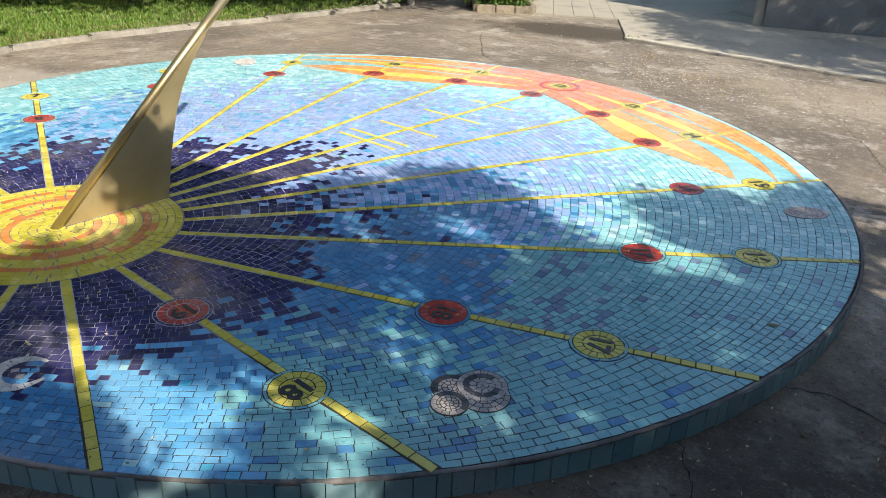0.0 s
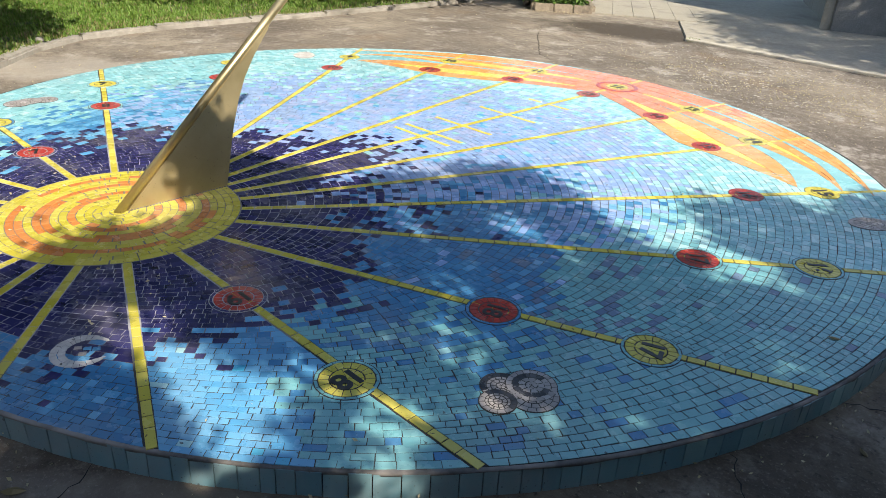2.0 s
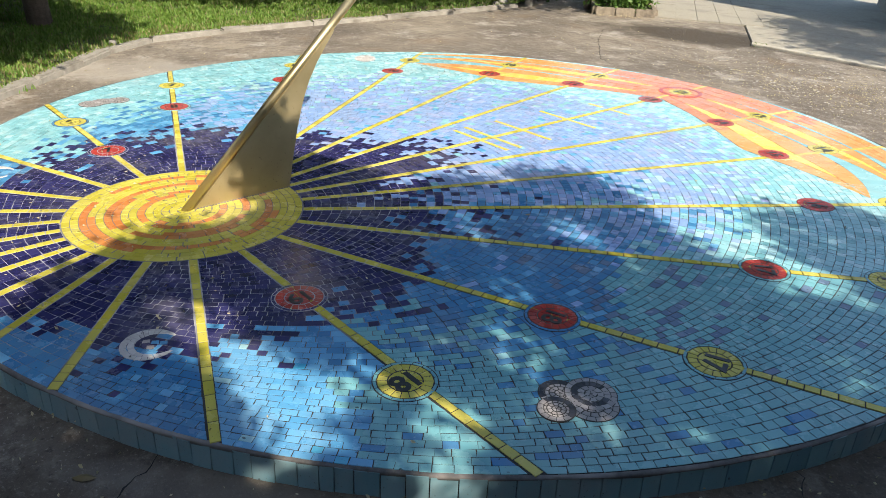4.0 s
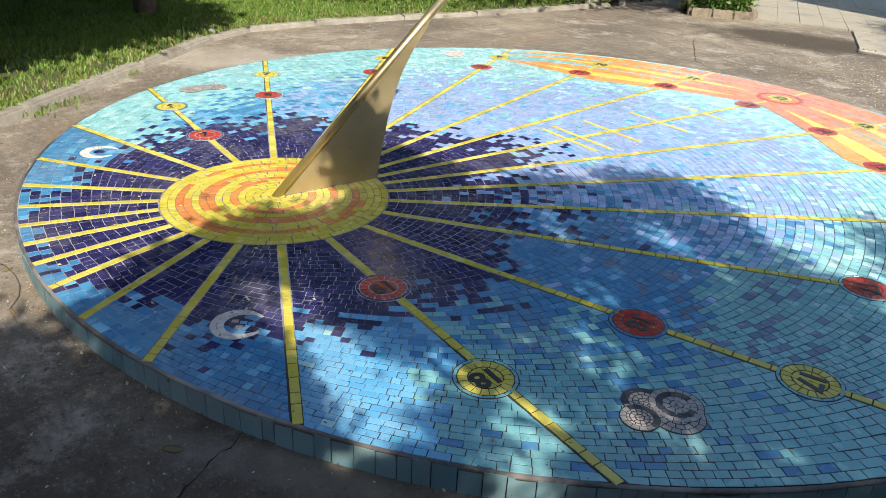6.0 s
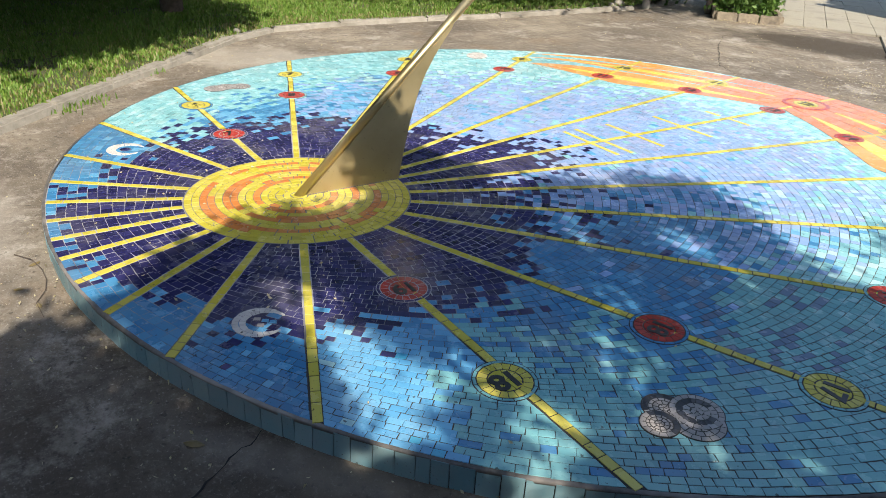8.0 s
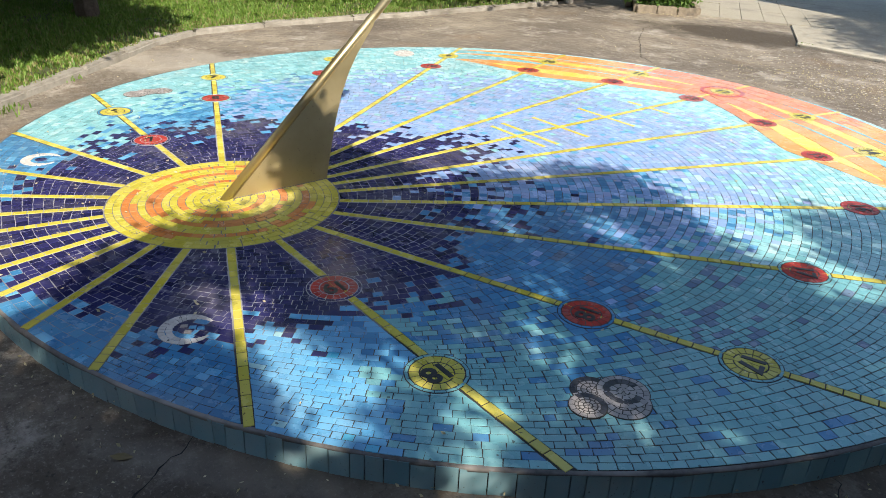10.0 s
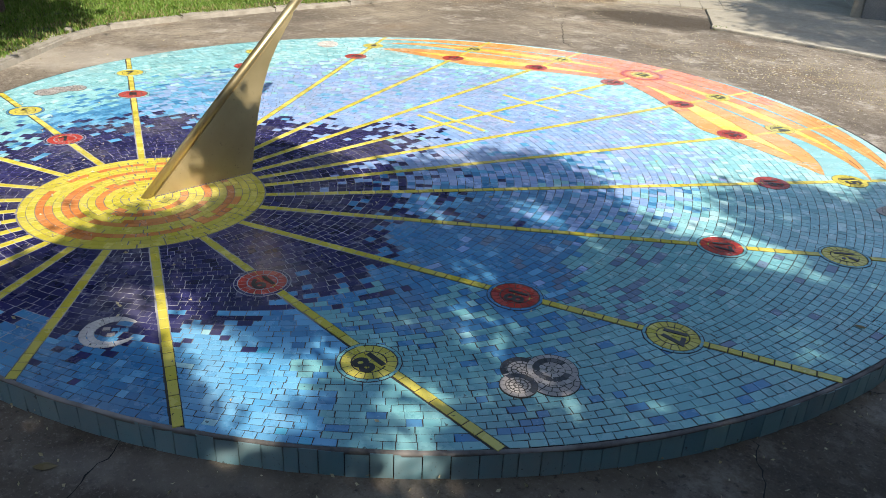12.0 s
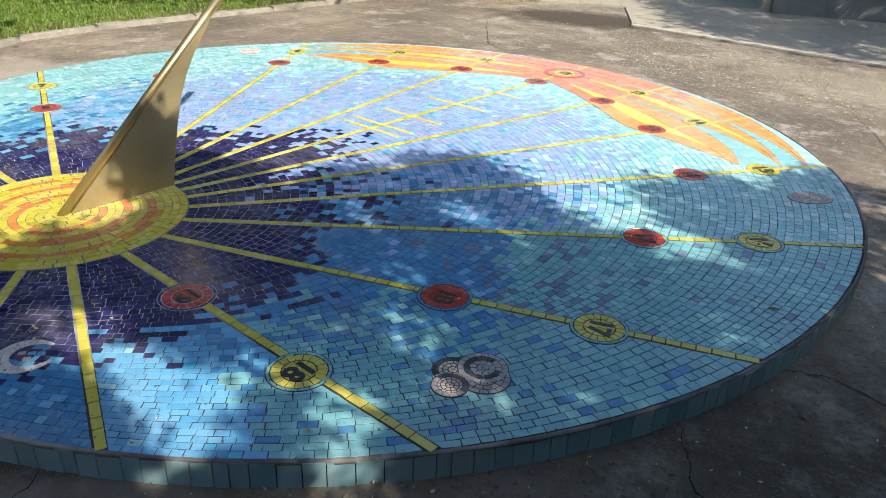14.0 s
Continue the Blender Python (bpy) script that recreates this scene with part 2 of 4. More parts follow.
def tile_colour(x, y):
    th = math.atan2(x, y - FOOT_Y)
    h = hour_of(th) % 24
    rho, c = math.hypot(x, y - FOOT_Y), math.hypot(x, y)
    pick = rng.random()
    wobble = 0.07 * math.sin(5 * th + 1) + 0.05 * math.sin(11 * th)
    limit, fuzz = 1.30 + wobble, 0.13 if h > 15 else 0.21
    if 9 <= h < 11:
        limit, fuzz = 1.42, 0.16
    elif 11 <= h < 13:
        limit, fuzz = 1.66, 0.32
    elif 13 <= h < 16:
        limit, fuzz = 1.34, 0.30
    elif 19 <= h < 20:
        limit = 1.28
    elif 20 <= h < 23 or 2 <= h < 5:
        limit, fuzz = 1.12, 0.10
    elif h >= 23 or h < 2:
        limit, fuzz = 1.16, 0.05
    if rho < limit + max(-2 * fuzz, min(2 * fuzz, rng.gauss(0, fuzz * 0.75))):
        return "navy"
    far = c + rng.uniform(-0.2, 0.2)
    if h >= 19 or h < 5:
        return "sky" if pick < 0.12 else "blue"
    if h < 8:
        edge = 2.45 - 0.20 * max(0.0, h - 6)
        if far > edge:
            return "pale" if pick < 0.10 else "aqua" if pick < 0.92 else "teal"
        return "sky" if pick < 0.50 else "blue" if h < 7 or pick < 0.64 else "peri"
    if h < 15:
        edge = 1.95 if h < 9 else 1.75
        if far > edge:
            return "pale" if pick < 0.45 else "aqua"
        if far > edge - 0.5:
            return "pale" if pick < 0.06 else "aqua" if pick < 0.22 else "peri" if pick < 0.82 else "lilac"
        if h >= 14:
            return "blue" if pick < 0.20 else "sky" if pick < 0.34 else "lilac" if pick < 0.42 else "peri"
        return "lilac" if pick < 0.22 else "sky" if pick < 0.28 else "aqua" if pick < 0.32 else "peri"
    if h < 16:
        if far > 1.75:
            return "pale" if pick < 0.18 else "aqua" if pick < 0.9 else "teal"
        if rho < 1.95 + rng.uniform(-0.3, 0.3):
            return "blue" if pick < 0.76 else "sky" if pick < 0.92 else "peri"
        return "peri" if pick < 0.48 else "blue" if pick < 0.74 else "lilac" if pick < 0.78 else "sky"
    if h < 17:
        if rho > 2.12 + rng.uniform(-0.08, 0.08):
            return "slate" if pick < (0.22 if rho < 2.6 else 0.03) else "teal"
        return "peri" if pick < 0.04 else "sky" if pick < 0.10 else "slate" if pick < 0.14 else "blue"
    if h < 18:
        if far > 2.42:
            return "blue" if pick < 0.10 else "teal"
        return "teal" if pick < 0.05 + 0.22 * (far > 2.1) else "aqua" if pick < 0.06 + 0.28 * (far > 2.1) else "blue"
    if c > 2.3 and h > 18.36 + 0.33 * (c - 2.7) + rng.uniform(-0.03, 0.03):
        return "pale" if pick < 0.012 else "azure" if pick < 0.06 else "sky"
    if c > 2.62:
        return "aqua" if pick < 0.05 else "blue" if pick < 0.13 else "teal"
    return "navy" if pick < 0.02 else "sky" if pick < 0.55 else "blue"


# ---- ground, lawn, kerb, paving ----
def sheet(name, outline, z, material, label, category, thick=0.0):
    bm = bmesh.new()
    face = bm.faces.new([bm.verts.new((x, y, z)) for x, y in outline])
    if face.normal.z < 0:
        face.normal_flip()
    if thick:
        made = bmesh.ops.extrude_face_region(bm, geom=[face])
        bmesh.ops.translate(bm, vec=(0, 0, -thick), verts=[v for v in made["geom"] if isinstance(v, bmesh.types.BMVert)])
        bmesh.ops.recalc_face_normals(bm, faces=bm.faces)
        bmesh.ops.bevel(bm, geom=bm.edges[:], offset=0.008, segments=2, affect="EDGES")
    return tagged(part(name, bm, material), label, category, kind="structure")


FAR = 400.0
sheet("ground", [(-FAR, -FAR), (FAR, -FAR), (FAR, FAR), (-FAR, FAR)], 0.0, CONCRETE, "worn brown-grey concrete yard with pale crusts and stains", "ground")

KERB = [(-0.6, -4.75), (-1.25, -3.9), (-1.99, -3.04), (-2.38, -2.66), (-2.87, -2.19), (-3.41, -1.61), (-3.9, -1.11), (-4.32, -0.72), (-4.68, -0.16),
        (-4.80, 0.7), (-4.78, 1.9), (-4.72, 3.0), (-4.70, 4.2), (-4.72, 5.5)]
SOIL = rough_material("lawn_soil", (0.050, 0.060, 0.022), (0.110, 0.105, 0.050), 9, 0.95, 0.8, 0.03, (0.05, 0.085, 0.02), 2.0, (0.45, 0.6))
lawn_outline = [(x - 0.06, y - 0.03) for x, y in KERB] + [(-5.6, 7.5), (-8, 14), (-60, 60), (-60, -60), (-0.6, -12)]
sheet("lawn", lawn_outline, 0.045, SOIL, "shaggy green lawn soil behind the low kerb", "lawn")

KERB_STONE = rough_material("kerb_concrete", (0.22, 0.205, 0.175), (0.36, 0.335, 0.29), 14, 0.9, 0.5, 0.01, (0.13, 0.115, 0.09), 3.5)
kerb = thing("kerb", "low weathered grey concrete kerb along the lawn", "kerb", kind="structure")


def kerb_stone(a, b, height):
    va, vb = Vector((*a, 0)), Vector((*b, 0))
    way = (vb - va).normalized()
    side = Vector((-way.y, way.x, 0)) * 0.13
    bm = bmesh.new()
    low, high = [], []
    for v in (va + way * 0.004, vb - way * 0.004):
        for s in (Vector(), side):
            low.append(bm.verts.new(v + s - Vector((0, 0, 0.05))))
            high.append(bm.verts.new(v + s + Vector((rng.uniform(-0.006, 0.006), rng.uniform(-0.006, 0.006), height + rng.uniform(-0.008, 0.008)))))
    o = (0, 1, 3, 2)
    bm.faces.new([high[i] for i in o])
    for i in range(4):
        p, q = o[i], o[(i + 1) % 4]
        bm.faces.new((low[p], low[q], high[q], high[p]))
    bmesh.ops.recalc_face_normals(bm, faces=bm.faces)
    bmesh.ops.bevel(bm, geom=[e for e in bm.edges if all(v in high for v in e.verts)], offset=0.018, segments=2, affect="EDGES")
    return part("kerb_stone", bm, KERB_STONE, kerb)


for a, b in zip(KERB, KERB[1:]):
    kerb_stone(a, b, 0.064 if a[1] < -0.8 else 0.056)

SLAB_MAT = rough_material("slab_concrete", (0.31, 0.285, 0.23), (0.42, 0.39, 0.32), 22, 0.9, 0.35, 0.006, (0.26, 0.24, 0.20), 1.4)
APRON = [(-1.07, 5.88), (0.4, 5.85), (9.0, 5.70), (9.0, 14.0), (-5.4, 14.0), (-1.95, 7.28)]
sheet("pavement_apron", APRON, 0.020, SLAB_MAT, "raised pale concrete apron with a thin cracked edge", "pavement", 0.09)

EDGE_MAT = rough_material("edge_cement", (0.40, 0.37, 0.30), (0.54, 0.50, 0.42), 26, 0.9, 0.4, 0.006, (0.30, 0.27, 0.22), 3.0)
sheet("pavement_edge", [(-1.09, 5.872), (0.4, 5.842), (9.0, 5.692), (9.0, 5.83), (0.4, 5.98), (-1.17, 6.01)], 0.028, EDGE_MAT, "pale cement edging strip of the apron", "kerb", 0.07)

# paving slabs between the planter and the apron
PAVER = rough_material("paving_slab", (0.29, 0.265, 0.21), (0.40, 0.37, 0.30), 40, 0.9, 0.3, 0.004, (0.27, 0.25, 0.21), 2.2)
paving = thing("pavement_slabs", "pale ribbed paving slabs with dark joints beside the planter", "paving", kind="structure", place=(-1.99, 7.26, 0.0))
along, across = Vector((-0.545, 0.838, 0)), Vector((-0.885, -0.465, 0))
slab_bm = bmesh.new()
corners = [slab_bm.verts.new(along * u + across * v + Vector((0, 0, z))) for z in (-0.03, 0.022) for u, v in ((0.0, 0.0), (0.52, 0.0), (0.52, 0.30), (0.0, 0.30))]
for f in ((4, 5, 6, 7), (0, 1, 5, 4), (1, 2, 6, 5), (2, 3, 7, 6), (3, 0, 4, 7)):
    slab_bm.faces.new([corners[i] for i in f])
bmesh.ops.recalc_face_normals(slab_bm, faces=slab_bm.faces)
slab_mesh = bpy.data.meshes.new("paving_slab")
slab_bm.to_mesh(slab_mesh)
slab_bm.free()
slab_mesh.materials.append(PAVER)
for i in range(12):
    for j in range(-2, 5):
        ob = link("paving_slab", slab_mesh, paving)
        ob.location = along * (0.526 * i) + across * (0.306 * j) + Vector((0, 0, rng.uniform(-0.003, 0.003)))
        ob.rotation_euler = (rng.uniform(-0.004, 0.004), rng.uniform(-0.004, 0.004), rng.uniform(-0.006, 0.006))

# building corner
RENDER_GREY = rough_material("grey_roughcast", (0.21, 0.21, 0.20), (0.29, 0.285, 0.27), 55, 0.95, 0.9, 0.012, (0.18, 0.175, 0.165), 1.6)


def wall(name, a, b, height, thick, label):
    va, vb = Vector((*a, 0)), Vector((*b, 0))
    way = (vb - va).normalized()
    side = Vector((-way.y, way.x, 0)) * thick
    bm = bmesh.new()
    ring = [va, vb, vb + side, va + side]
    low = [bm.verts.new(v + Vector((0, 0, -0.05))) for v in ring]
    high = [bm.verts.new(v + Vector((0, 0, height))) for v in ring]
    bm.faces.new(high)
    for i in range(4):
        j = (i + 1) % 4
        bm.faces.new((low[i], low[j], high[j], high[i]))
    bmesh.ops.recalc_face_normals(bm, faces=bm.faces)
    bmesh.ops.bevel(bm, geom=[e for e in bm.edges if abs(e.verts[0].co.z - e.verts[1].co.z) > 1], offset=0.015, segments=2, affect="EDGES")
    return tagged(part(name, bm, RENDER_GREY), label, "wall", kind="structure")


wall("wall_south", (-0.28, 8.60), (7.0, 11.2), 3.2, 0.3, "grey roughcast building wall in dappled shade")
wall("wall_west", (-1.93, 11.9), (-0.46, 8.98), 3.2, 0.3, "shaded grey building wall round the corner")
# Two unseen walls, added to keep low sky light off the yard.
wall("wall_east", (10.6, -11.0), (10.6, 16.0), 4.8, 0.3, "plain grey wall added out of view to block low eastern sky light")
wall("wall_yard", (-2.0, -10.5), (10.9, -10.5), 4.0, 0.3, "plain grey wall added out of view to block low southern sky light")
pilaster = bmesh.new()
bmesh.ops.create_cube(pilaster, size=1.0, matrix=pose(-0.40, 8.72, 1.55, 0, 0, 20) @ Matrix.Diagonal((0.14, 0.2, 3.3, 1)))
bmesh.ops.bevel(pilaster, geom=pilaster.edges[:], offset=0.012, segments=2, affect="EDGES")
tagged(part("wall_corner", pilaster, SLAB_MAT), "pale concrete pilaster at the building's corner", "wall", kind="structure")

# cracks in the concrete: dark broken gaps; plus a shadow line under the apron
CRACK_AND_SHADOW = rough_material("crack_dirt_and_shadow", (0.010, 0.009, 0.008), (0.030, 0.026, 0.022), 30, 1.0)


def crack(points, width):
    bm = bmesh.new()
    line = [Vector((*p, 0.0035)) for p in points]
    fine = []
    for a, b in zip(line, line[1:]):
        n = max(3, int((b - a).length / 0.025))
        for i in range(n):
            side = Vector((-(b - a).y, (b - a).x, 0)).normalized()
            fine.append(a.lerp(b, i / n) + side * rng.uniform(-0.011, 0.011))
    fine.append(line[-1])
    rows = []
    for i, p in enumerate(fine):
        q = fine[min(i + 1, len(fine) - 1)] - fine[max(i - 1, 0)]
        side = Vector((-q.y, q.x, 0)).normalized() * width * rng.uniform(0.25, 1.0) * (1 - 0.7 * abs(2 * i / len(fine) - 1))
        rows.append((bm.verts.new(p + side), bm.verts.new(p - side)))
    for (a, b), (c, d) in zip(rows, rows[1:]):
        bm.faces.new((a, b, d, c))
    ob = part("ground_dark_line", bm, CRACK_AND_SHADOW)
    return tagged(ob, "dark jagged line for cracks and the apron's shadowed foot", "crack", "cracks in the concrete", "structure")


crack([(2.80, -1.06), (2.88, -1.14), (2.92, -1.22), (3.02, -1.36), (3.2, -1.5)], 0.005)
crack([(1.50, -2.60), (1.57, -2.66), (1.62, -2.75), (1.71, -2.89), (1.76, -3.1)], 0.005)
crack([(1.95, 3.85), (2.15, 3.63), (2.45, 3.1), (2.64, 2.69), (2.9, 2.2)], 0.0045)
crack([(-3.0, 6.2), (-2.76, 5.06), (-2.3, 4.4), (-1.6, 3.55), (-1.25, 3.36), (-1.0, 3.6), (-0.4, 3.55), (0.3, 3.45)], 0.0055)
crack([(2.95, -0.55), (3.15, -0.45), (3.35, -0.5), (3.6, -0.35), (3.9, -0.3)], 0.006)

# Dark line painted where the gap and shadow under the apron's edge fall.
crack([(-1.06, 5.86), (0.4, 5.828), (3.0, 5.785), (6.0, 5.73), (9.0, 5.68)], 0.014)

# ---- the sundial ----
sundial = thing("sundial", "large round mosaic sundial of glazed tiles with a gold gnomon", "sundial")

base = bmesh.new()
bmesh.ops.create_cone(base, cap_ends=True, segments=192, radius1=RADIUS - 0.012, radius2=RADIUS - 0.012, depth=TOP + 0.045, matrix=Matrix.Translation((RIM_X, 0, (TOP - 0.0035) / 2 - 0.022)))
part("base", base, GROUT, sundial, "round cement base with dark joints")
lip = bmesh.new()
lip_rings = []
for i in range(192):
    a = i / 192 * math.tau
    w = 0.0025 * math.sin(9 * a) + rng.uniform(-0.0015, 0.0015)
    drip = 0.008 * noise.noise(Vector((8 * math.cos(a), 8 * math.sin(a), 1.0))) + rng.uniform(-0.003, 0.003)
    lip_rings.append([lip.verts.new((RIM_X + (RADIUS + r) * math.cos(a), (RADIUS + r) * math.sin(a), z + w * 0.6)) for r, z in ((-0.006, TOP - 0.014), (0.0045 + w, TOP - 0.013 - 1.4 * drip), (0.0045 + w, TOP - 0.005), (0.000, TOP - 0.0015), (-0.0105 + w, TOP - 0.0015))])
for i in range(192):
    a, b = lip_rings[i], lip_rings[(i + 1) % 192]
    for k in range(4):
        lip.faces.new((a[k], b[k], b[k + 1], a[k + 1]))
bmesh.ops.recalc_face_normals(lip, faces=lip.faces)
LIP = rough_material("lip_cement", (0.066, 0.064, 0.062), (0.160, 0.150, 0.142), 30, 0.95, 0.6, 0.005, (0.260, 0.240, 0.225), 2.4, (0.50, 0.66))
part("lip", lip, LIP, sundial, "worn brownish cement lip round the top", True)

LINE_HALF = 0.0185
HOURS = list(range(24))


def is_near(x, y):
    return math.hypot(x - 2.05, y + 2.05) < 0.70


def small_tile(corners, colour, name, parent, top=TOP):
    one = Pieces()
    one.add(corners, colour, top)
    return one.build(name, parent)


field, near_count = Pieces(), 0


def lay(corners, colour, top=TOP):
    global near_count
    cx, cy = sum(c[0] for c in corners) / len(corners), sum(c[1] for c in corners) / len(corners)
    if is_near(cx, cy) and near_count < 300:
        near_count += 1
        small_tile(corners, colour, "tile", sundial, top)
    else:
        field.add(corners, colour, top)


# courses of tiles, sector by sector, from the sun to the rim
for h in HOURS:
    t0, t1 = hour_angle(h), hour_angle(h + 1)
    if t1 < t0:
        t1 += math.tau
    middle = (rim_at((t0 + t1) / 2) - SUN_R)
    size = 0.039 if 18 <= h < 20 else 0.045 if 16 <= h < 18 else 0.050 if h < 9 else 0.047
    gap = 0.0032 if 16 <= h < 18 else 0.0024 if 18 <= h < 20 else 0.0030 if h == 15 else 0.0024
    count = max(8, round(middle / size))
    bend = [rng.uniform(-1, 1) for _ in range(3)]

    def course(th, s):
        wave = 0.35 / count * (bend[0] * math.sin(5 * th + 8 * s) + bend[1] * math.sin(13 * th))
        return SUN_R + 0.004 + (rim_at(th, RADIUS - 0.011) - SUN_R - 0.004) * min(1.0, max(0.0, s + wave * 4 * s * (1 - s)))

    for k in range(count):
        s0, s1 = k / count, (k + 1) / count
        mid = course((t0 + t1) / 2, (s0 + s1) / 2)
        inset = (LINE_HALF + 0.0025) / mid
        a0, a1 = t0 + inset, t1 - inset
        length = (a1 - a0) * mid
        if length < 0.012:
            continue
        cuts, run = [0.0], rng.uniform(0.3, 1.0) * 0.06
        while run < length - 0.018:
            cuts.append(run)
            run += rng.choice((0.036, 0.042, 0.046, 0.050, 0.054, 0.060, 0.070)) * size / 0.050 * rng.uniform(0.93, 1.07)
        cuts.append(length)

        def cross_cut(i):
            """The lower and upper end of a cut between two tiles, square to the course; the outermost follow the hour lines."""
            b = a0 + cuts[i] / mid
            r0, r1 = course(b, s0) + gap / 2, course(b, s1) - gap / 2
            if i in (0, len(cuts) - 1):
                return at(b, r0), at(b, r1)
            rm = (r0 + r1) / 2
            slope = (course(b + 0.01, (s0 + s1) / 2) - course(b - 0.01, (s0 + s1) / 2)) / 0.02 / rm
            slope = max(-0.9, min(0.9, slope))
            t = math.atan(slope)
            half = (r1 - r0) / 2 * math.cos(t)
            x, y = at(b, rm)
            w = b - t + rng.uniform(-0.05, 0.05)
            return (x - half * math.sin(w), y - half * math.cos(w)), (x + half * math.sin(w), y + half * math.cos(w))

        sides = [cross_cut(i) for i in range(len(cuts))]
        for i in range(len(cuts) - 1):
            (p0, p1), (q0, q1) = sides[i], sides[i + 1]
            quad = []
            for u, v, f in ((p0, q0, 1), (q0, p0, 1), (q1, p1, 1), (p1, q1, 1)):
                d = math.hypot(v[0] - u[0], v[1] - u[1]) or 1.0
                k = min(0.3, gap / 2 / d)
                quad.append((u[0] + (v[0] - u[0]) * k + rng.uniform(-0.0016, 0.0016), u[1] + (v[1] - u[1]) * k + rng.uniform(-0.0016, 0.0016)))
            cx, cy = sum(q[0] for q in quad) / 4, sum(q[1] for q in quad) / 4
            moved, outside = [], 0
            for x, y in quad:
                c, ang = math.hypot(x, y), abs(math.degrees(math.atan2(x, y)))
                f = 1.0 if ang > 53 else min(1.0, (wing_inner(ang) - 0.002) / c)
                outside += f < 1
                moved.append((x * f, y * f))
            if outside == 4:
                continue
            lay(moved, tile_colour(cx, cy))

# the fiery wings either side of noon: feathers of long slips, with blue between them
for side in (-1, 1):
    # edges of the bands, from inside out, as functions of the angle
    def edges(a):
        u = a / 57.0
        inner = wing_inner(a) + 0.002
        outer = RADIUS - 0.011
        tips = (2.47, 2.73, 2.90)
        spread = max(0.0, (u - 0.12) / 0.88)
        rows = [inner]
        lanes = [inner + (outer - inner) * f for f in (1 / 3, 2 / 3)]
        middles = [(inner + lanes[0]) / 2, (lanes[0] + lanes[1]) / 2, (lanes[1] + outer) / 2]
        out = []
        for j in range(3):
            centre = middles[j] * (1 - u ** 1.4) + tips[j] * u ** 1.4
            full = (outer - inner) / 6
            half = full * (1 - 0.20 * min(1.0, spread * 2.5)) * (1 - max(0.0, (u - 0.52) / 0.48) ** 1.5) + 0.004
            if j == 2:
                half *= 1 - 0.22 * min(1.0, u * 3)
            lowest, highest = centre - half, centre + half
            if j == 0:
                lowest = inner
                highest = max(highest, inner + 0.004)
            out.append((max(lowest, inner), min(highest, outer)))
        for lowest, highest in out:
            w = highest - lowest
            streak = 0.02 + 0.15 * max(0.0, math.sin(math.pi * max(0.0, min(1.0, (a - 5) / 45.0)))) ** 0.8
            rows += [lowest, lowest + w * (0.48 - streak), lowest + w * (0.48 + streak), highest]
        rows.append(outer)
        for i in range(1, len(rows)):
            rows[i] = max(rows[i], rows[i - 1])
        return rows

    step = 1.5
    a = 0.0
    while a < 56.5:
        b = min(a + step, 57.0)
        ea, eb = edges(a), edges(b)
        for i in range(len(ea) - 1):
            quad = []
            if max(ea[i + 1] - ea[i], eb[i + 1] - eb[i]) < 0.007:
                continue
            g = 0.0012
            for ang, r in ((a, ea[i] + g), (b, eb[i] + g), (b, max(eb[i + 1] - g, eb[i] + 0.003)), (a, max(ea[i + 1] - g, ea[i] + 0.003))):
                w = radians(ang) * side
                quad.append((r * math.sin(w), r * math.cos(w)))
            if side > 0:
                quad.reverse()
            lane = i % 4
            if i == 0 or lane == 0:
                colour = "aqua" if a > 7 or i in (0, 12) else "coral"
                if a <= 7 and i == 12:
                    colour = "aqua" if a > 5 else "coral"
                if i == 12 and a > 18:
                    colour = "pale"
            elif i in (2, 6) and 5 < a < 49:
                colour = "lemon"
            else:
                colour = "coral" if a < 20 + rng.uniform(-6, 6) else "orange"
            field.add(quad, colour, TOP + 0.0006)
        a = b
field.build("tile_field", sundial, "navy, blue and turquoise glazed tiles in courses", "stuff")

# the sun about the gnomon's foot
sun_tiles = Pieces()
rings = 15
for k in range(rings):
    r0, r1 = 0.012 + (SUN_R - 0.012) * k / rings, 0.012 + (SUN_R - 0.012) * (k + 1) / rings
    n = max(5, round(math.tau * (r0 + r1) / 2 / (0.050 if k % 2 else 0.060)))
    off = rng.random()
    for i in range(n):
        a0, a1 = (i + off) / n * math.tau, (i + 1 + off + rng.uniform(-0.1, 0.1)) / n * math.tau
        mid = (r0 + r1) / 2
        turn = (mid / 0.125 - (a0 % math.tau) / math.tau * 1.0) % 1.0
        colour = "terracotta" if turn < 0.46 and 3 < k < 13 and rng.random() > 0.12 else "yellow"
        g = 0.0015
        quad = [at(a0 + g / r0 if r0 > 0.03 else a0, r0 + g), at(a1 - g / r0 if r0 > 0.03 else a1, r0 + g), at(a1 - g / r1, r1 - g), at(a0 + g / r1, r1 - g)]
        one = Pieces()
        one.add(quad, colour, TOP + 0.001, 0.006, 0.0014)
        if sum(1 for c in sundial.children if c.name.startswith("sun_tile")) < 290:
            one.build("sun_tile", sundial)
        else:
            sun_tiles.add(quad, colour, TOP + 0.001)
if sun_tiles.verts:
    sun_tiles.build("sun_tile_rest", sundial, "yellow and terracotta tiles round the gnomon", "stuff")

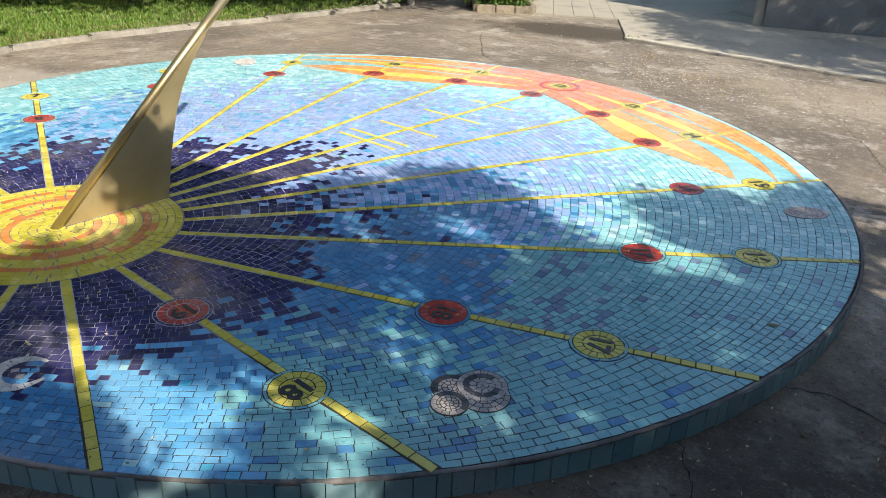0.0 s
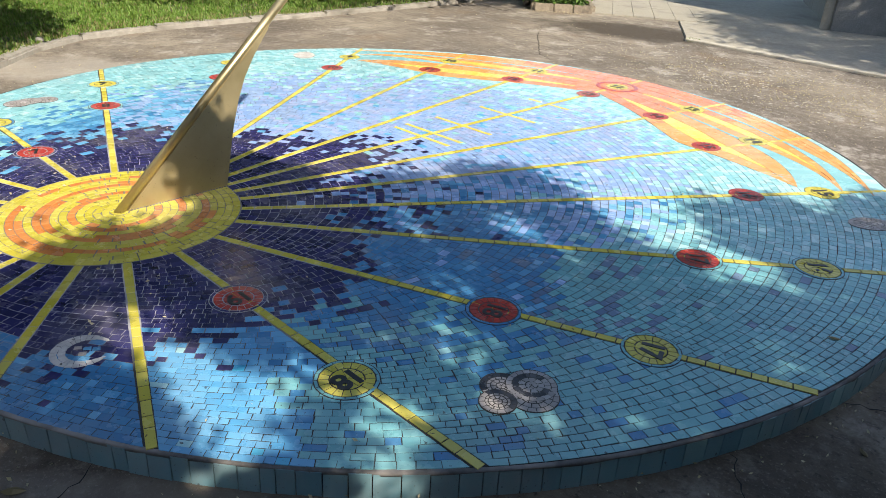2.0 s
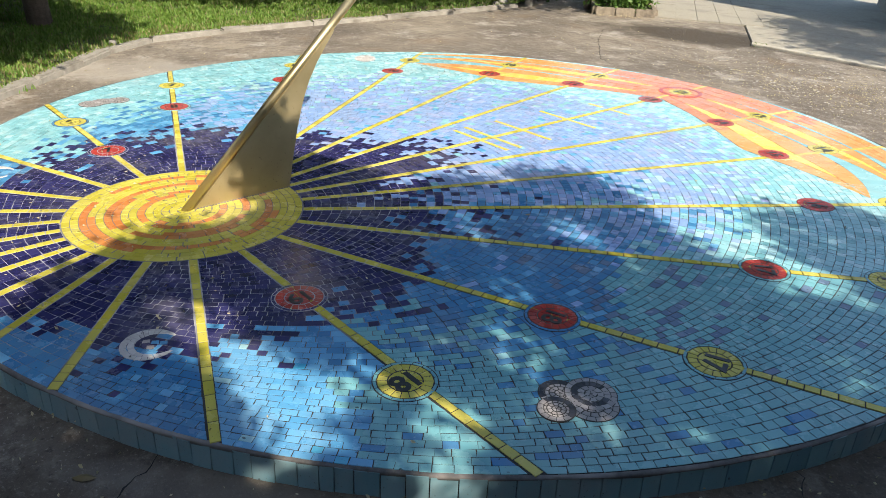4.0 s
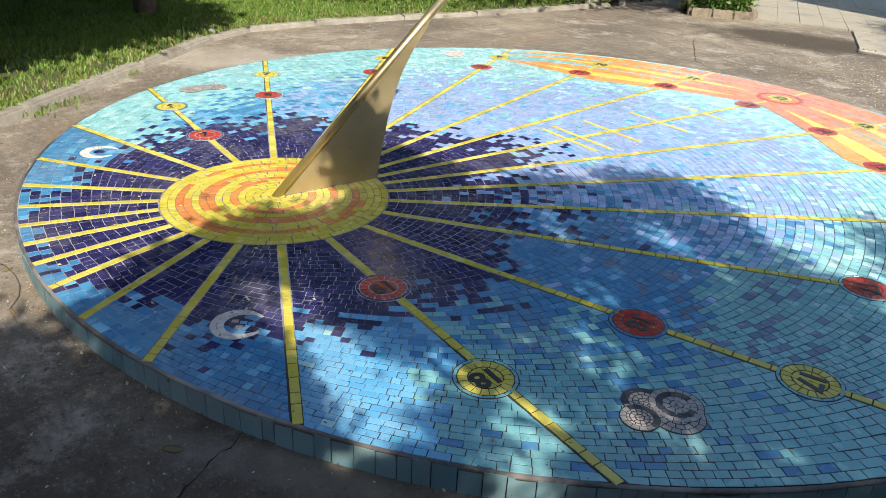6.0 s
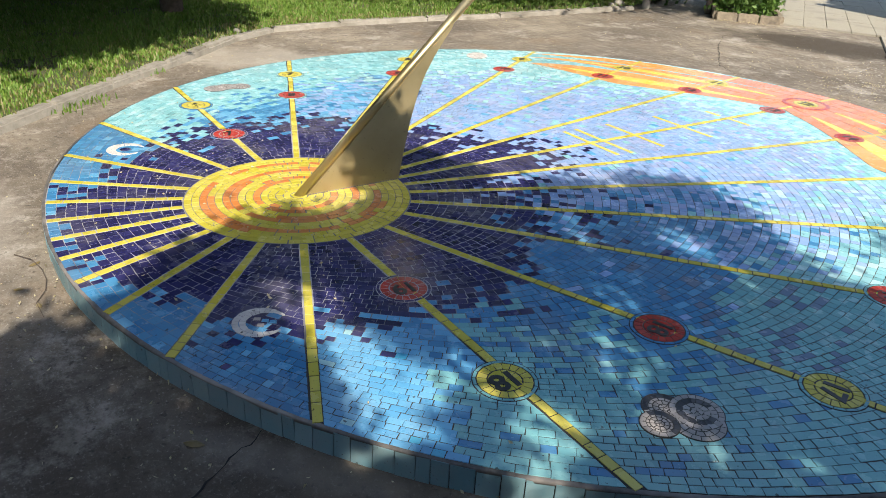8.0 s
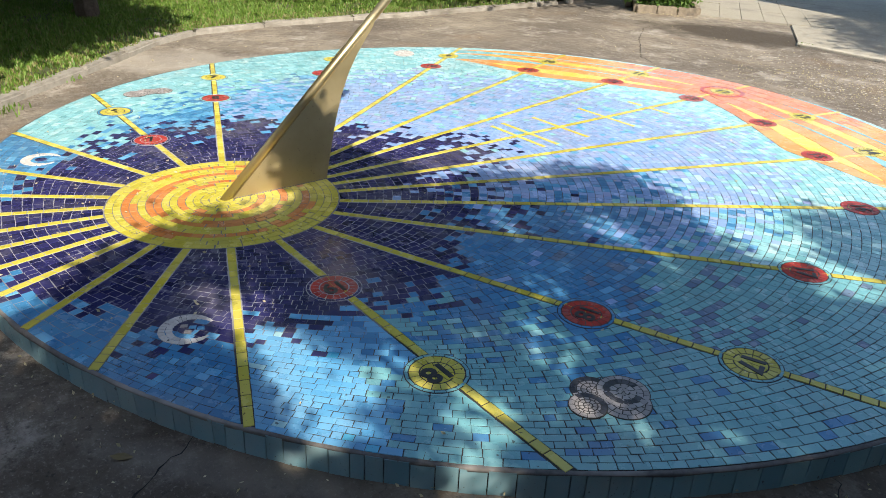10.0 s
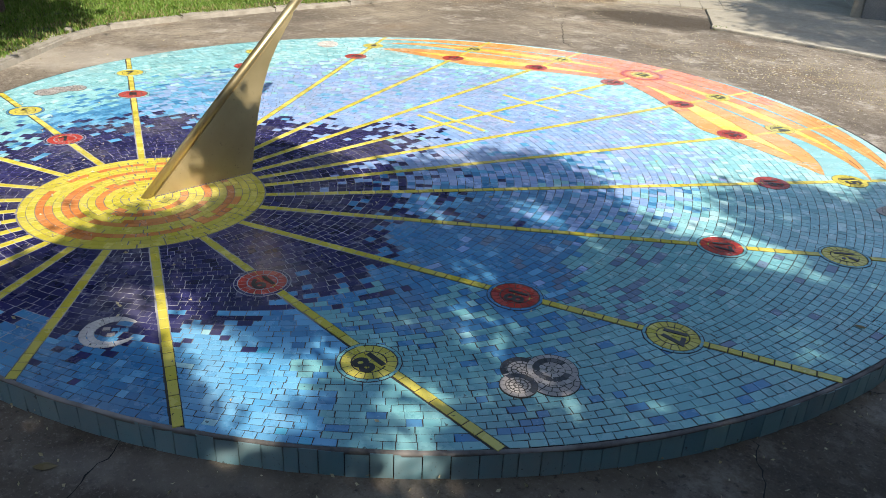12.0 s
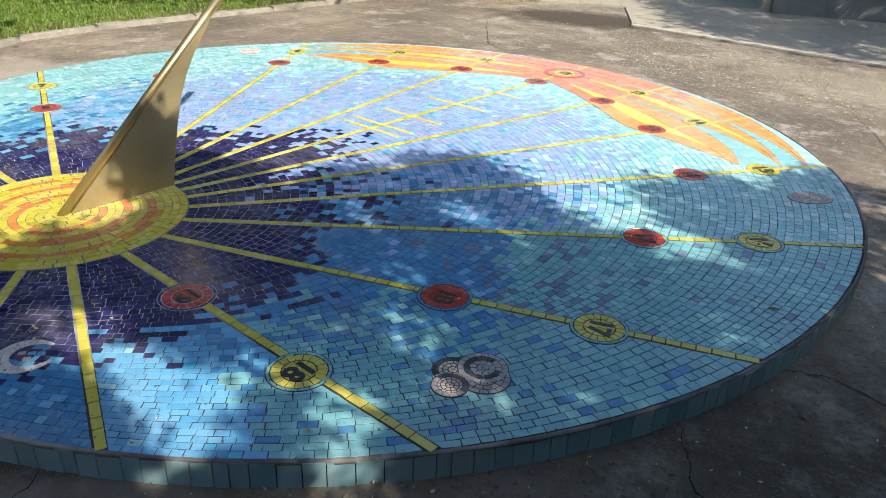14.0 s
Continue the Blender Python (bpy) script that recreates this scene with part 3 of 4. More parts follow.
# hour lines
for h in HOURS:
    th = hour_angle(h)
    end = rim_at(th) - 0.012
    run = SUN_R + 0.004
    while run < end - 0.01:
        stop = min(end, run + rng.uniform(0.046, 0.086))
        if end - stop < 0.03:
            stop = end
        c, s = math.cos(th), math.sin(th)
        half = LINE_HALF * rng.uniform(0.84, 0.97)
        quad = []
        for rho, v in ((run + 0.0022, -half), (stop - 0.0022, -half), (stop - 0.0022, half), (run + 0.0022, half)):
            x, y = at(th, rho)
            quad.append((x + v * c, y - v * s))
        quad.reverse()
        small_tile(quad, "yellow" if 15 < h or h < 5 else "lemon" if rng.random() < 0.4 else "yellow", "line_tile", sundial, TOP + 0.0012)
        run = stop

# short bars across the noon line
for y, half in ((0.205, 0.262), (0.318, 0.27), (0.612, 0.27), (1.095, 0.27), (1.60, 0.2)):
    n = 6
    for i in range(n):
        x0, x1 = -half + 2 * half * i / n, -half + 2 * half * (i + 1) / n
        if x0 < 0.0 < x1:
            continue
        small_tile([(x0 + 0.002, y - 0.014), (x1 - 0.002, y - 0.014), (x1 - 0.002, y + 0.014), (x0 + 0.002, y + 0.014)], "lemon", "bar_tile", sundial, TOP + 0.0026)


def disc_pieces(cx, cy, rings, top):
    """Concentric rings of wedge tiles: (inner radius, outer radius, pieces, colour)."""
    p = Pieces()
    for r0, r1, n, colour in rings:
        off = rng.random()
        for i in range(n):
            a0, a1 = (i + off) / n * math.tau, (i + 1 + off) / n * math.tau
            g = 0.0013
            quad = []
            arc = 3 if n < 16 else 2
            inner = [(max(r0 + g, 0.001), a0 + (a1 - a0) * f / (arc - 1)) for f in range(arc)]
            outer = [(r1 - g, a0 + (a1 - a0) * f / (arc - 1)) for f in range(arc)]
            ring = (inner if r0 > 0.01 else inner[:1]) + outer[::-1]
            m = (a0 + a1) / 2
            for r, w in ring:
                w2 = m + (w - m) * (1 - g / max(r, 0.02) / (a1 - a0) * 2)
                quad.append((cx + r * math.cos(w2), cy + r * math.sin(w2)))
            p.add(quad[::-1], colour, top, 0.004, 0.0015)
    return p


def flat_disc(cx, cy, r, z):
    bm = bmesh.new()
    bmesh.ops.create_cone(bm, cap_ends=True, segments=40, radius1=r, radius2=r, depth=0.004, matrix=Matrix.Translation((cx, cy, z - 0.002)))
    return bm


def numeral(text, x, y, top, parent, size, weight):
    curve = bpy.data.curves.new("numeral", "FONT")
    curve.body, curve.size, curve.align_x, curve.align_y = text, size, "CENTER", "CENTER"
    curve.extrude, curve.offset, curve.space_character = 0.0012, size * weight, 0.90
    draft = bpy.data.objects.new("draft", curve)
    scene.collection.objects.link(draft)
    bpy.context.view_layer.update()
    mesh = bpy.data.meshes.new_from_object(draft.evaluated_get(bpy.context.evaluated_depsgraph_get()))
    bpy.data.objects.remove(draft)
    turn = -math.degrees(math.atan2(x, y - FOOT_Y))
    mesh.transform(pose(x, y, top + 0.0008, 0, 0, turn) @ Matrix.Diagonal((0.92, 0.92, 1.0, 1.0)))
    mesh.materials.clear()
    mesh.materials.append(GLAZES["black"])
    return link("numeral", mesh, parent, "black tile numeral")


SET_BY_EYE = {(18, "yellow"): (-0.027, -0.027), (17, "yellow"): (-0.034, -0.017), (14, "yellow"): (-0.069, -0.046), (14, "red"): (-0.049, -0.015),
              (18, "red"): (-0.019, -0.013), (17, "red"): (-0.006, -0.016), (16, "red"): (-0.005, -0.012), (16, "yellow"): (-0.006, -0.010),
              (13, "yellow"): (-0.009, -0.007), (11, "red"): (-0.006, -0.010), (10, "red"): (-0.010, 0.003), (9, "red"): (-0.010, -0.009)}


def medallion(h, radius, colour, text):
    th = hour_angle(h)
    dx, dy = SET_BY_EYE.get((h, colour), (0.0, 0.0))
    x, y = at(th, rim_at(th, radius))
    x, y = x + dx, y + dy
    z = TOP + 0.0024
    disc = part("medallion", flat_disc(x, y, 0.0985 + (0.0165 if h > 15 or h < 8 else 0.0), z - 0.0012), GROUT, sundial, colour + " round tile medallion with a black hour numeral")
    around = "teal" if h == 18 and radius > 2.3 or 16 <= h <= 17 and radius > 2.3 or h == 16 else "blue" if h == 17 else "blue" if h > 17 or h < 7 else "aqua"
    rings = [(0.062, 0.098, 18, colour), (0.0, 0.060, 7, colour)]
    if h > 15 or h < 8:
        rings.insert(0, (0.100, 0.1135, 17, "navy" if radius < 2.3 and h in (18, 6) else around))
    disc_pieces(x, y, rings, z).build("medallion_tile", disc)
    numeral(text, x, y, z, disc, 0.128 if colour == "yellow" else 0.122, 0.033 if colour == "yellow" else 0.022)


for h in range(6, 19):
    medallion(h, YELLOW_R, "yellow", str(h))
    medallion(h, RED_R, "red", str(h + 1))

# red ring round the noon medallion
halo = disc_pieces(0, 2.60, [(0.150, 0.185, 26, "red"), (0.105, 0.145, 22, "coral")], TOP + 0.003)
halo.build("noon_ring", sundial, "red and coral tile ring round the noon numeral")


def crescent(x, y, r, turn):
    bed = part("moon", flat_disc(x, y, r * 0.30, TOP + 0.0004), GROUT, sundial, "off-white tile crescent moon")
    p = Pieces()
    n = 22
    for lane in (0, 1):
        for i in range(n):
            if lane and i in (0, 1, n - 2, n - 1):
                continue
            quad = []
            for f, w in ((i, lane), (i + 1, lane), (i + 1, lane + 1), (i, lane + 1)):
                a = radians(turn + 30 + 300 * f / n)
                thick = 0.46 * r * math.sin(math.pi * min(1.0, max(0.0, f / n))) ** 0.75 + 0.007
                rad = r - thick * (w / 2 if 1 < i < n - 2 else w)
                quad.append((x + rad * math.cos(a), y + rad * math.sin(a)))
            mx, my = sum(q[0] for q in quad) / 4, sum(q[1] for q in quad) / 4
            quad = [(mx + (qx - mx) * 0.90 + rng.uniform(-0.0012, 0.0012), my + (qy - my) * 0.90 + rng.uniform(-0.0012, 0.0012)) for qx, qy in quad]
            p.add(quad, "white", TOP + 0.0028, 0.004, 0.001)
    p.build("moon_tile", bed)
    inside = disc_pieces(x, y, [(0.0, r * 0.31, 4, "navy")], TOP + 0.0018)
    if x > 0:
        for du, dv, colour in ((-0.012, 0.020, "stone"), (0.020, 0.010, "sky"), (0.050, 0.004, "blue"), (0.008, -0.020, "stone")):
            c, w = math.cos(radians(turn)), math.sin(radians(turn))
            px, py = x + du * c - dv * w, y + du * w + dv * c
            inside.add([(px + a * c - b * w, py + a * w + b * c) for a, b in ((-0.013, -0.009), (0.014, -0.011), (0.013, 0.010), (-0.012, 0.009))], colour, TOP + 0.0034)
    inside.build("night_tile", bed)


crescent(1.075, -2.455, 0.102, 60)
crescent(-1.085, -2.47, 0.105, 60)


def arc_tiles(p, cx, cy, r0, r1, a0, a1, n, colour, top):
    """A band of wedge tiles from one way to another, in degrees."""
    for i in range(n):
        b0, b1 = radians(a0 + (a1 - a0) * (i + 0.04) / n), radians(a0 + (a1 - a0) * (i + 0.96) / n)
        p.add([(cx + r * math.cos(b), cy + r * math.sin(b)) for r, b in ((r0 + 0.0012, b0), (r1 - 0.0012, b0), (r1 - 0.0012, b1), (r0 + 0.0012, b1))], colour, top, 0.004, 0.001)


def cloud(x, y, turn, blobs, label, dark="grey"):
    """Round tile puffs that overlap; dark arcs draw their outlines: (place, radius, dark ring's inner and outer share, its first and last way)."""
    for i, (dx, dy, r, inner, outer, first, last) in enumerate(blobs):
        v = pose(0, 0, 0, 0, 0, turn) @ Vector((dx, dy, 0))
        px, py = x + v.x, y + v.y
        z = TOP + 0.0026 + 0.0006 * i
        disc = part("cloud", flat_disc(px, py, r + 0.001, z - 0.0006), GROUT, sundial, label)
        p = disc_pieces(px, py, [(0, r * 0.24, 5, "stone"), (r * 0.24, r * 0.50, 9, "stone")] + ([(r * 0.50, inner * r, 13, "stone")] if inner > 0.55 else []), z)
        if last > first:
            arc_tiles(p, px, py, inner * r, outer * r, first + turn, last + turn, max(4, round((last - first) / 24)), dark, z)
            arc_tiles(p, px, py, inner * r, outer * r, last + turn, first + 360 + turn, max(3, round((360 - last + first) / 26)), "stone", z)
            if outer < 0.98:
                arc_tiles(p, px, py, outer * r, r, 0, 360, 19, "stone", z)
        else:
            arc_tiles(p, px, py, inner * r, r, 0, 360, 17, "stone", z)
        p.build("cloud_tile", disc)


cloud(2.24, -1.47, 0, [(-0.056, -0.029, 0.074, 0.70, 1.0, 90, 250), (0.050, 0.010, 0.090, 0.76, 1.0, 0, 0), (0.012, 0.050, 0.089, 0.50, 0.76, 85, 385), (-0.006, -0.104, 0.064, 0.68, 1.0, 5, 175)],
      "grey and off-white tile cloud symbol with dark outlines", "charcoal")
cloud(-2.22, -1.49, 180, [(0.0, -0.10, 0.08, 0.74, 1.0, 90, 250), (0.02, 0.0, 0.08, 0.74, 1.0, 0, 0), (0.0, 0.09, 0.085, 0.5, 0.74, 40, 300)], "off-white tile cloud symbol", "stone")


def oval(x, y, rx, ry, colour, label, turn):
    p = Pieces()
    for k in range(4):
        n = 6 + 7 * k
        for i in range(n):
            quad = []
            for a, f in (((i + 0.06) / n, k), ((i + 0.94) / n, k), ((i + 0.94) / n, k + 0.9), ((i + 0.06) / n, k + 0.9)):
                w = a * math.tau
                u, v = rx * (f + 0.08) / 4 * math.cos(w), ry * (f + 0.08) / 4 * math.sin(w)
                q = pose(0, 0, 0, 0, 0, turn) @ Vector((u, v, 0))
                quad.append((x + q.x, y + q.y))
            p.add(quad[::-1], colour, TOP + 0.0035, 0.004, 0.0012)
    bed = bmesh.new()
    bmesh.ops.create_cone(bed, cap_ends=True, segments=32, radius1=1, radius2=1, depth=0.002, matrix=pose(x, y, TOP + 0.0008, 0, 0, turn) @ Matrix.Diagonal((rx, ry, 1, 1)))
    bed_ob = part("oval_spot", bed, GROUT, sundial, label)
    p.build("oval_tile", bed_ob)


oval(2.57, 1.10, 0.085, 0.13, "stone", "grey tile oval", -40)
oval(-2.50, 1.05, 0.10, 0.14, "white", "pale tile oval", 50)

# rim of upright tiles
run = 0.0
while run < math.tau * RADIUS - 0.03:
    width = rng.choice((0.046, 0.058, 0.066, 0.070, 0.074, 0.078, 0.084))
    width = min(width, math.tau * RADIUS - run)
    a0, a1 = (run + 0.0018) / RADIUS, (run + width - 0.0018) / RADIUS
    lean = rng.uniform(-0.002, 0.002)
    bm = bmesh.new()
    rows = []
    low, high = -0.01 + rng.uniform(0, 0.012), TOP - 0.008 + rng.uniform(-0.004, 0.002)
    for r in (RADIUS - 0.008, RADIUS + 0.0035):
        rows.append([bm.verts.new((RIM_X + (r + lean * s) * math.cos(a), (r + lean * s) * math.sin(a), z)) for a, z, s in ((a0, low, -1), (a1, low, -1), (a1, high, 1), (a0, high, 1))])
    bm.faces.new(rows[1])
    for i in range(4):
        j = (i + 1) % 4
        bm.faces.new((rows[0][i], rows[0][j], rows[1][j], rows[1][i]))
    bmesh.ops.recalc_face_normals(bm, faces=bm.faces)
    part("rim_tile", bm, GLAZES["rim"], sundial)
    run += width

# the gnomon: a rod along the earth's axis on a plate in the meridian
rod = bmesh.new()
ROD_LEN = 1.95
bmesh.ops.create_cone(rod, cap_ends=True, segments=24, radius1=0.0235, radius2=0.0235, depth=ROD_LEN, matrix=Matrix.Translation((0, 0, ROD_LEN / 2 - 0.02)))
bmesh.ops.bevel(rod, geom=[e for e in rod.edges if abs(e.verts[0].co.z - e.verts[1].co.z) < 1e-4], offset=0.004, segments=2, affect="EDGES")
bmesh.ops.transform(rod, matrix=pose(0, FOOT_Y, TOP, -(90 - 43.3), 0, 0), verts=rod.verts)
part("gnomon_rod", rod, ROD_METAL, sundial, "gold-painted slanting metal rod", True)
plate = bmesh.new()
slope = math.tan(radians(43.3))
back = [(-1.262, 0.0), (-1.228, 0.172), (-1.196, 0.318), (-1.155, 0.46), (-1.11, 0.57), (-1.056, 0.663), (-1.0, 0.742), (-0.955, 0.80)]
outline = [(FOOT_Y + 0.03, 0.002)] + back + [(-0.94, slope * (-0.94 - FOOT_Y) - 0.01)]
front = [plate.verts.new((0.023, y, TOP + z)) for y, z in outline]
rear = [plate.verts.new((0.013, y, TOP + z)) for y, z in outline]
plate.faces.new(front)
plate.faces.new(rear[::-1])
for i in range(len(front)):
    j = (i + 1) % len(front)
    plate.faces.new((front[i], front[j], rear[j], rear[i]))
bmesh.ops.recalc_face_normals(plate, faces=plate.faces)
part("gnomon_plate", plate, BRASS, sundial, "gold-painted triangular metal plate with a curved back edge")
weld = bmesh.new()
for i in range(34):
    y = FOOT_Y + 0.05 + 0.53 * i / 33
    bmesh.ops.create_icosphere(weld, subdivisions=1, radius=1.0, matrix=Matrix.Translation((0.021, y, TOP + 0.002)) @ Matrix.Diagonal((0.008, rng.uniform(0.006, 0.011), rng.uniform(0.003, 0.006), 1)))
part("weld", weld, LIP, sundial, "rough cement seam along the plate")


# ---- plants ----
LEAF = leaf_material("leaf_green", (0.045, 0.095, 0.018), (0.085, 0.150, 0.030))
LEAF_DARK = leaf_material("leaf_dark", (0.025, 0.055, 0.014), (0.050, 0.095, 0.022))
IVY = leaf_material("ivy_green", (0.060, 0.140, 0.020), (0.140, 0.240, 0.045))
GRASS = leaf_material("grass_green", (0.090, 0.190, 0.022), (0.190, 0.300, 0.050))
DRY = leaf_material("dry_grass", (0.200, 0.190, 0.070), (0.300, 0.270, 0.120))
BARK = rough_material("bark", (0.075, 0.055, 0.042), (0.150, 0.115, 0.090), 20, 0.95, 0.9, 0.02)


def leaves(name, centres, per, spread, size, material, parent, seed, flat=0.6):
    """Many small bent leaves scattered about the given twig ends."""
    g = np.random.default_rng(seed)
    c = np.repeat(np.asarray(centres, float), per, axis=0)
    n = len(c)
    c = c + g.normal(size=(n, 3)) * spread * np.array((1, 1, flat))
    d = g.normal(size=(n, 3))
    d[:, 2] -= 0.25
    d /= np.linalg.norm(d, axis=1)[:, None]
    e = np.cross(d, g.normal(size=(n, 3)))
    e /= np.linalg.norm(e, axis=1)[:, None]
    k = size * g.uniform(0.6, 1.25, (n, 1))
    fold = np.cross(d, e) * k * 0.10
    v = np.stack([c, c + d * k * 0.5 + e * k * 0.27 + fold, c + d * k, c + d * k * 0.5 - e * k * 0.27 + fold], 1).reshape(-1, 3)
    mesh = bpy.data.meshes.new(name)
    mesh.vertices.add(n * 4)
    mesh.vertices.foreach_set("co", v.ravel())
    tri = (np.arange(n)[:, None] * 4 + np.array((0, 1, 2, 0, 2, 3))).ravel()
    mesh.loops.add(n * 6)
    mesh.loops.foreach_set("vertex_index", tri)
    mesh.polygons.add(n * 2)
    mesh.polygons.foreach_set("loop_start", np.arange(n * 2) * 3)
    mesh.update(calc_edges=True)
    mesh.materials.append(material)
    return link(name, mesh, parent)


def limb_mesh(bm, points, r0, r1, sides=8):
    rows = []
    for i, p in enumerate(points):
        q = points[min(i + 1, len(points) - 1)] - points[max(i - 1, 0)]
        m = q.to_track_quat("Z", "Y").to_matrix()
        r = r0 + (r1 - r0) * i / (len(points) - 1)
        rows.append([bm.verts.new(p + m @ Vector((r * math.cos(k / sides * math.tau), r * math.sin(k / sides * math.tau), 0))) for k in range(sides)])
    for a, b in zip(rows, rows[1:]):
        for k in range(sides):
            bm.faces.new((a[k], a[(k + 1) % sides], b[(k + 1) % sides], b[k]))
    bm.faces.new(rows[-1])


def inside(x, y, outline):
    hit = False
    for (x0, y0), (x1, y1) in zip(outline, outline[1:] + outline[:1]):
        if (y0 > y) != (y1 > y) and x < x0 + (y - y0) / (y1 - y0) * (x1 - x0):
            hit = not hit
    return hit


def crown_over(outline, gaps, low, high, count, seed, grain=1.1, cut=-0.12, floor=0.0):
    """Twig ends of a crown that shades the outlined ground at the height of floor, thinned by gaps and clumped."""
    g = random.Random(seed)
    xs, ys = [p[0] for p in outline], [p[1] for p in outline]
    out = []
    tries = 0
    while len(out) < count and tries < count * 40:
        tries += 1
        x, y = g.uniform(min(xs), max(xs)), g.uniform(min(ys), max(ys))
        if not inside(x, y, outline):
            continue
        if any(inside(x, y, q) for q in gaps) and g.random() < 0.97:
            continue
        if noise.noise(Vector((x * grain, y * grain, seed * 3.1))) + 0.5 * noise.noise(Vector((x * grain * 3, y * grain * 3, seed))) < cut:
            continue
        h = g.uniform(low, high)
        out.append(Vector((x, y, floor)) + SUN_WAY * (h / SUN_WAY.z))
    return out


def tree(label, foot, lean, fork, ends, trunk_r, per, spread, size, material, seed):
    root = thing("tree", label, "tree", place=foot)
    f = Vector(foot)
    g = random.Random(seed)
    top = Vector((lean[0], lean[1], fork))
    bm = bmesh.new()
    line = [Vector((0, 0, -0.1)), Vector((0, 0, 0.05)), top * 0.35 + Vector((0.04, 0.03, 0)), top * 0.7 - Vector((0.05, 0, 0)), top]
    limb_mesh(bm, line, trunk_r * 1.25, trunk_r * 0.7, 14)
    part("trunk", bm, BARK, root, "", True)
    picks = g.sample(ends, min(len(ends), 46))
    for i in range(0, len(picks), 2):
        bm = bmesh.new()
        aim = picks[i] - f
        bend = top.lerp(aim, 0.5) + Vector((g.uniform(-0.3, 0.3), g.uniform(-0.3, 0.3), g.uniform(0.1, 0.5)))
        limb_mesh(bm, [top - Vector((0, 0, 0.1)), top.lerp(bend, 0.5) + Vector((0, 0, 0.12)), bend, bend.lerp(aim, 0.6), aim], trunk_r * 0.16, 0.006, 7)
        if i + 1 < len(picks):
            aim2 = picks[i + 1] - f
            if (aim2 - bend).length < 2.2:
                limb_mesh(bm, [bend, bend.lerp(aim2, 0.5) + Vector((0, 0, 0.15)), aim2], 0.014, 0.005, 6)
        part("limb", bm, BARK, root, "", True)
    leaves("crown", [e - f for e in ends], per, spread, size, material, root, seed)["kind"] = "stuff"
    return root


SHADE_DIAL = [(3.4, 1.75), (2.56, 1.69), (2.46, 1.62), (2.40, 1.36), (2.36, 0.93), (2.27, 0.93), (2.14, 1.08), (2.0, 0.93), (1.81, 0.75), (1.82, 0.56),
              (2.05, 0.31), (2.19, 0.18), (2.16, 0.05), (2.0, -0.09), (1.83, -0.17), (1.62, -0.05), (1.38, 0.05), (1.24, 0.08), (1.04, 0.24), (0.65, 0.17),
              (0.5, 0.1), (0.6, -0.09), (0.85, -0.28), (0.6, -0.34), (0.36, -0.31), (0.28, -0.5), (0.49, -0.77), (0.36, -0.93), (0.09, -0.84), (-0.39, -0.93),
              (0.0, -1.23), (0.37, -1.62), (0.23, -1.94), (0.04, -2.08), (0.35, -2.32), (0.27, -2.48), (0.45, -2.71), (0.7, -2.95), (0.66, -3.24), (1.2, -3.6), (3.4, -3.2)]
SHADE_YARD = [(3.2, 1.6), (3.0, -3.2), (1.2, -3.4), (0.65, -3.2), (0.4, -4.5), (0.0, -9.5), (9.0, -9.5), (9.0, 1.0), (6.0, 1.3)]
GAPS_DIAL = [[(1.18, -2.36), (1.31, -2.10), (1.5, -2.02), (1.62, -1.96), (1.76, -1.99), (1.88, -2.07), (2.02, -2.20), (1.96, -2.32), (1.79, -2.38), (1.62, -2.39), (1.40, -2.37)],
             [(1.02, -0.36), (1.16, -0.24), (1.33, -0.32), (1.53, -0.34), (1.80, -0.44), (1.86, -0.58), (1.58, -0.58), (1.43, -0.61), (1.18, -0.48)],
             [(1.98, -0.08), (2.13, 0.16), (2.33, 0.26), (2.5, 0.33), (2.42, 0.08), (2.19, -0.04)]]
# small openings in the foliage, each a spot of sun on the tiles
for x, y, r in ((1.90, -1.93, 0.11), (2.10, -2.12, 0.09), (2.01, -1.91, 0.10), (1.0, -2.28, 0.13), (1.15, -2.17, 0.13), (0.95, -2.08, 0.11), (2.09, -1.92, 0.11), (2.19, -1.95, 0.10), (2.08, -1.77, 0.12),
                (1.67, -1.97, 0.11), (1.29, -2.60, 0.10), (1.15, -2.33, 0.11), (0.81, -2.28, 0.14), (0.62, -2.12, 0.13), (1.80, -1.36, 0.095), (1.79, -1.47, 0.085),
                (1.96, -1.44, 0.085), (1.96, -1.55, 0.09), (1.38, -0.97, 0.11), (1.50, -1.04, 0.11), (1.08, -0.82, 0.11), (0.89, -0.79, 0.12), (1.61, -1.13, 0.09)):
    GAPS_DIAL.append([(x + r * math.cos(k * math.tau / 8), y + r * math.sin(k * math.tau / 8)) for k in range(8)])
for x, y, r in ((2.36, -1.60, 0.12), (2.24, -1.60, 0.13), (2.41, -1.50, 0.10), (0.68, -3.01, 0.13), (0.97, -2.88, 0.11), (0.90, -2.98, 0.11), (0.55, -3.17, 0.13), (1.90, -2.46, 0.13), (2.05, -2.40, 0.11), (2.28, -2.18, 0.12), (2.42, -2.02, 0.11), (3.0, 1.48, 0.20), (3.12, 0.95, 0.19), (3.16, 0.58, 0.16), (3.17, 0.22, 0.13), (3.2, -0.62, 0.10), (2.42, -0.04, 0.11), (2.55, 0.03, 0.11), (2.62, -0.01, 0.10), (2.91, 0.08, 0.12),
                (2.90, -0.53, 0.10), (2.33, -0.01, 0.10), (1.83, -0.60, 0.10), (2.43, 0.20, 0.11), (2.71, 0.34, 0.10), (2.26, 0.0, 0.10)):
    GAPS_DIAL.append([(x + r * math.cos(k * math.tau / 8), y + r * math.sin(k * math.tau / 8)) for k in range(8)])
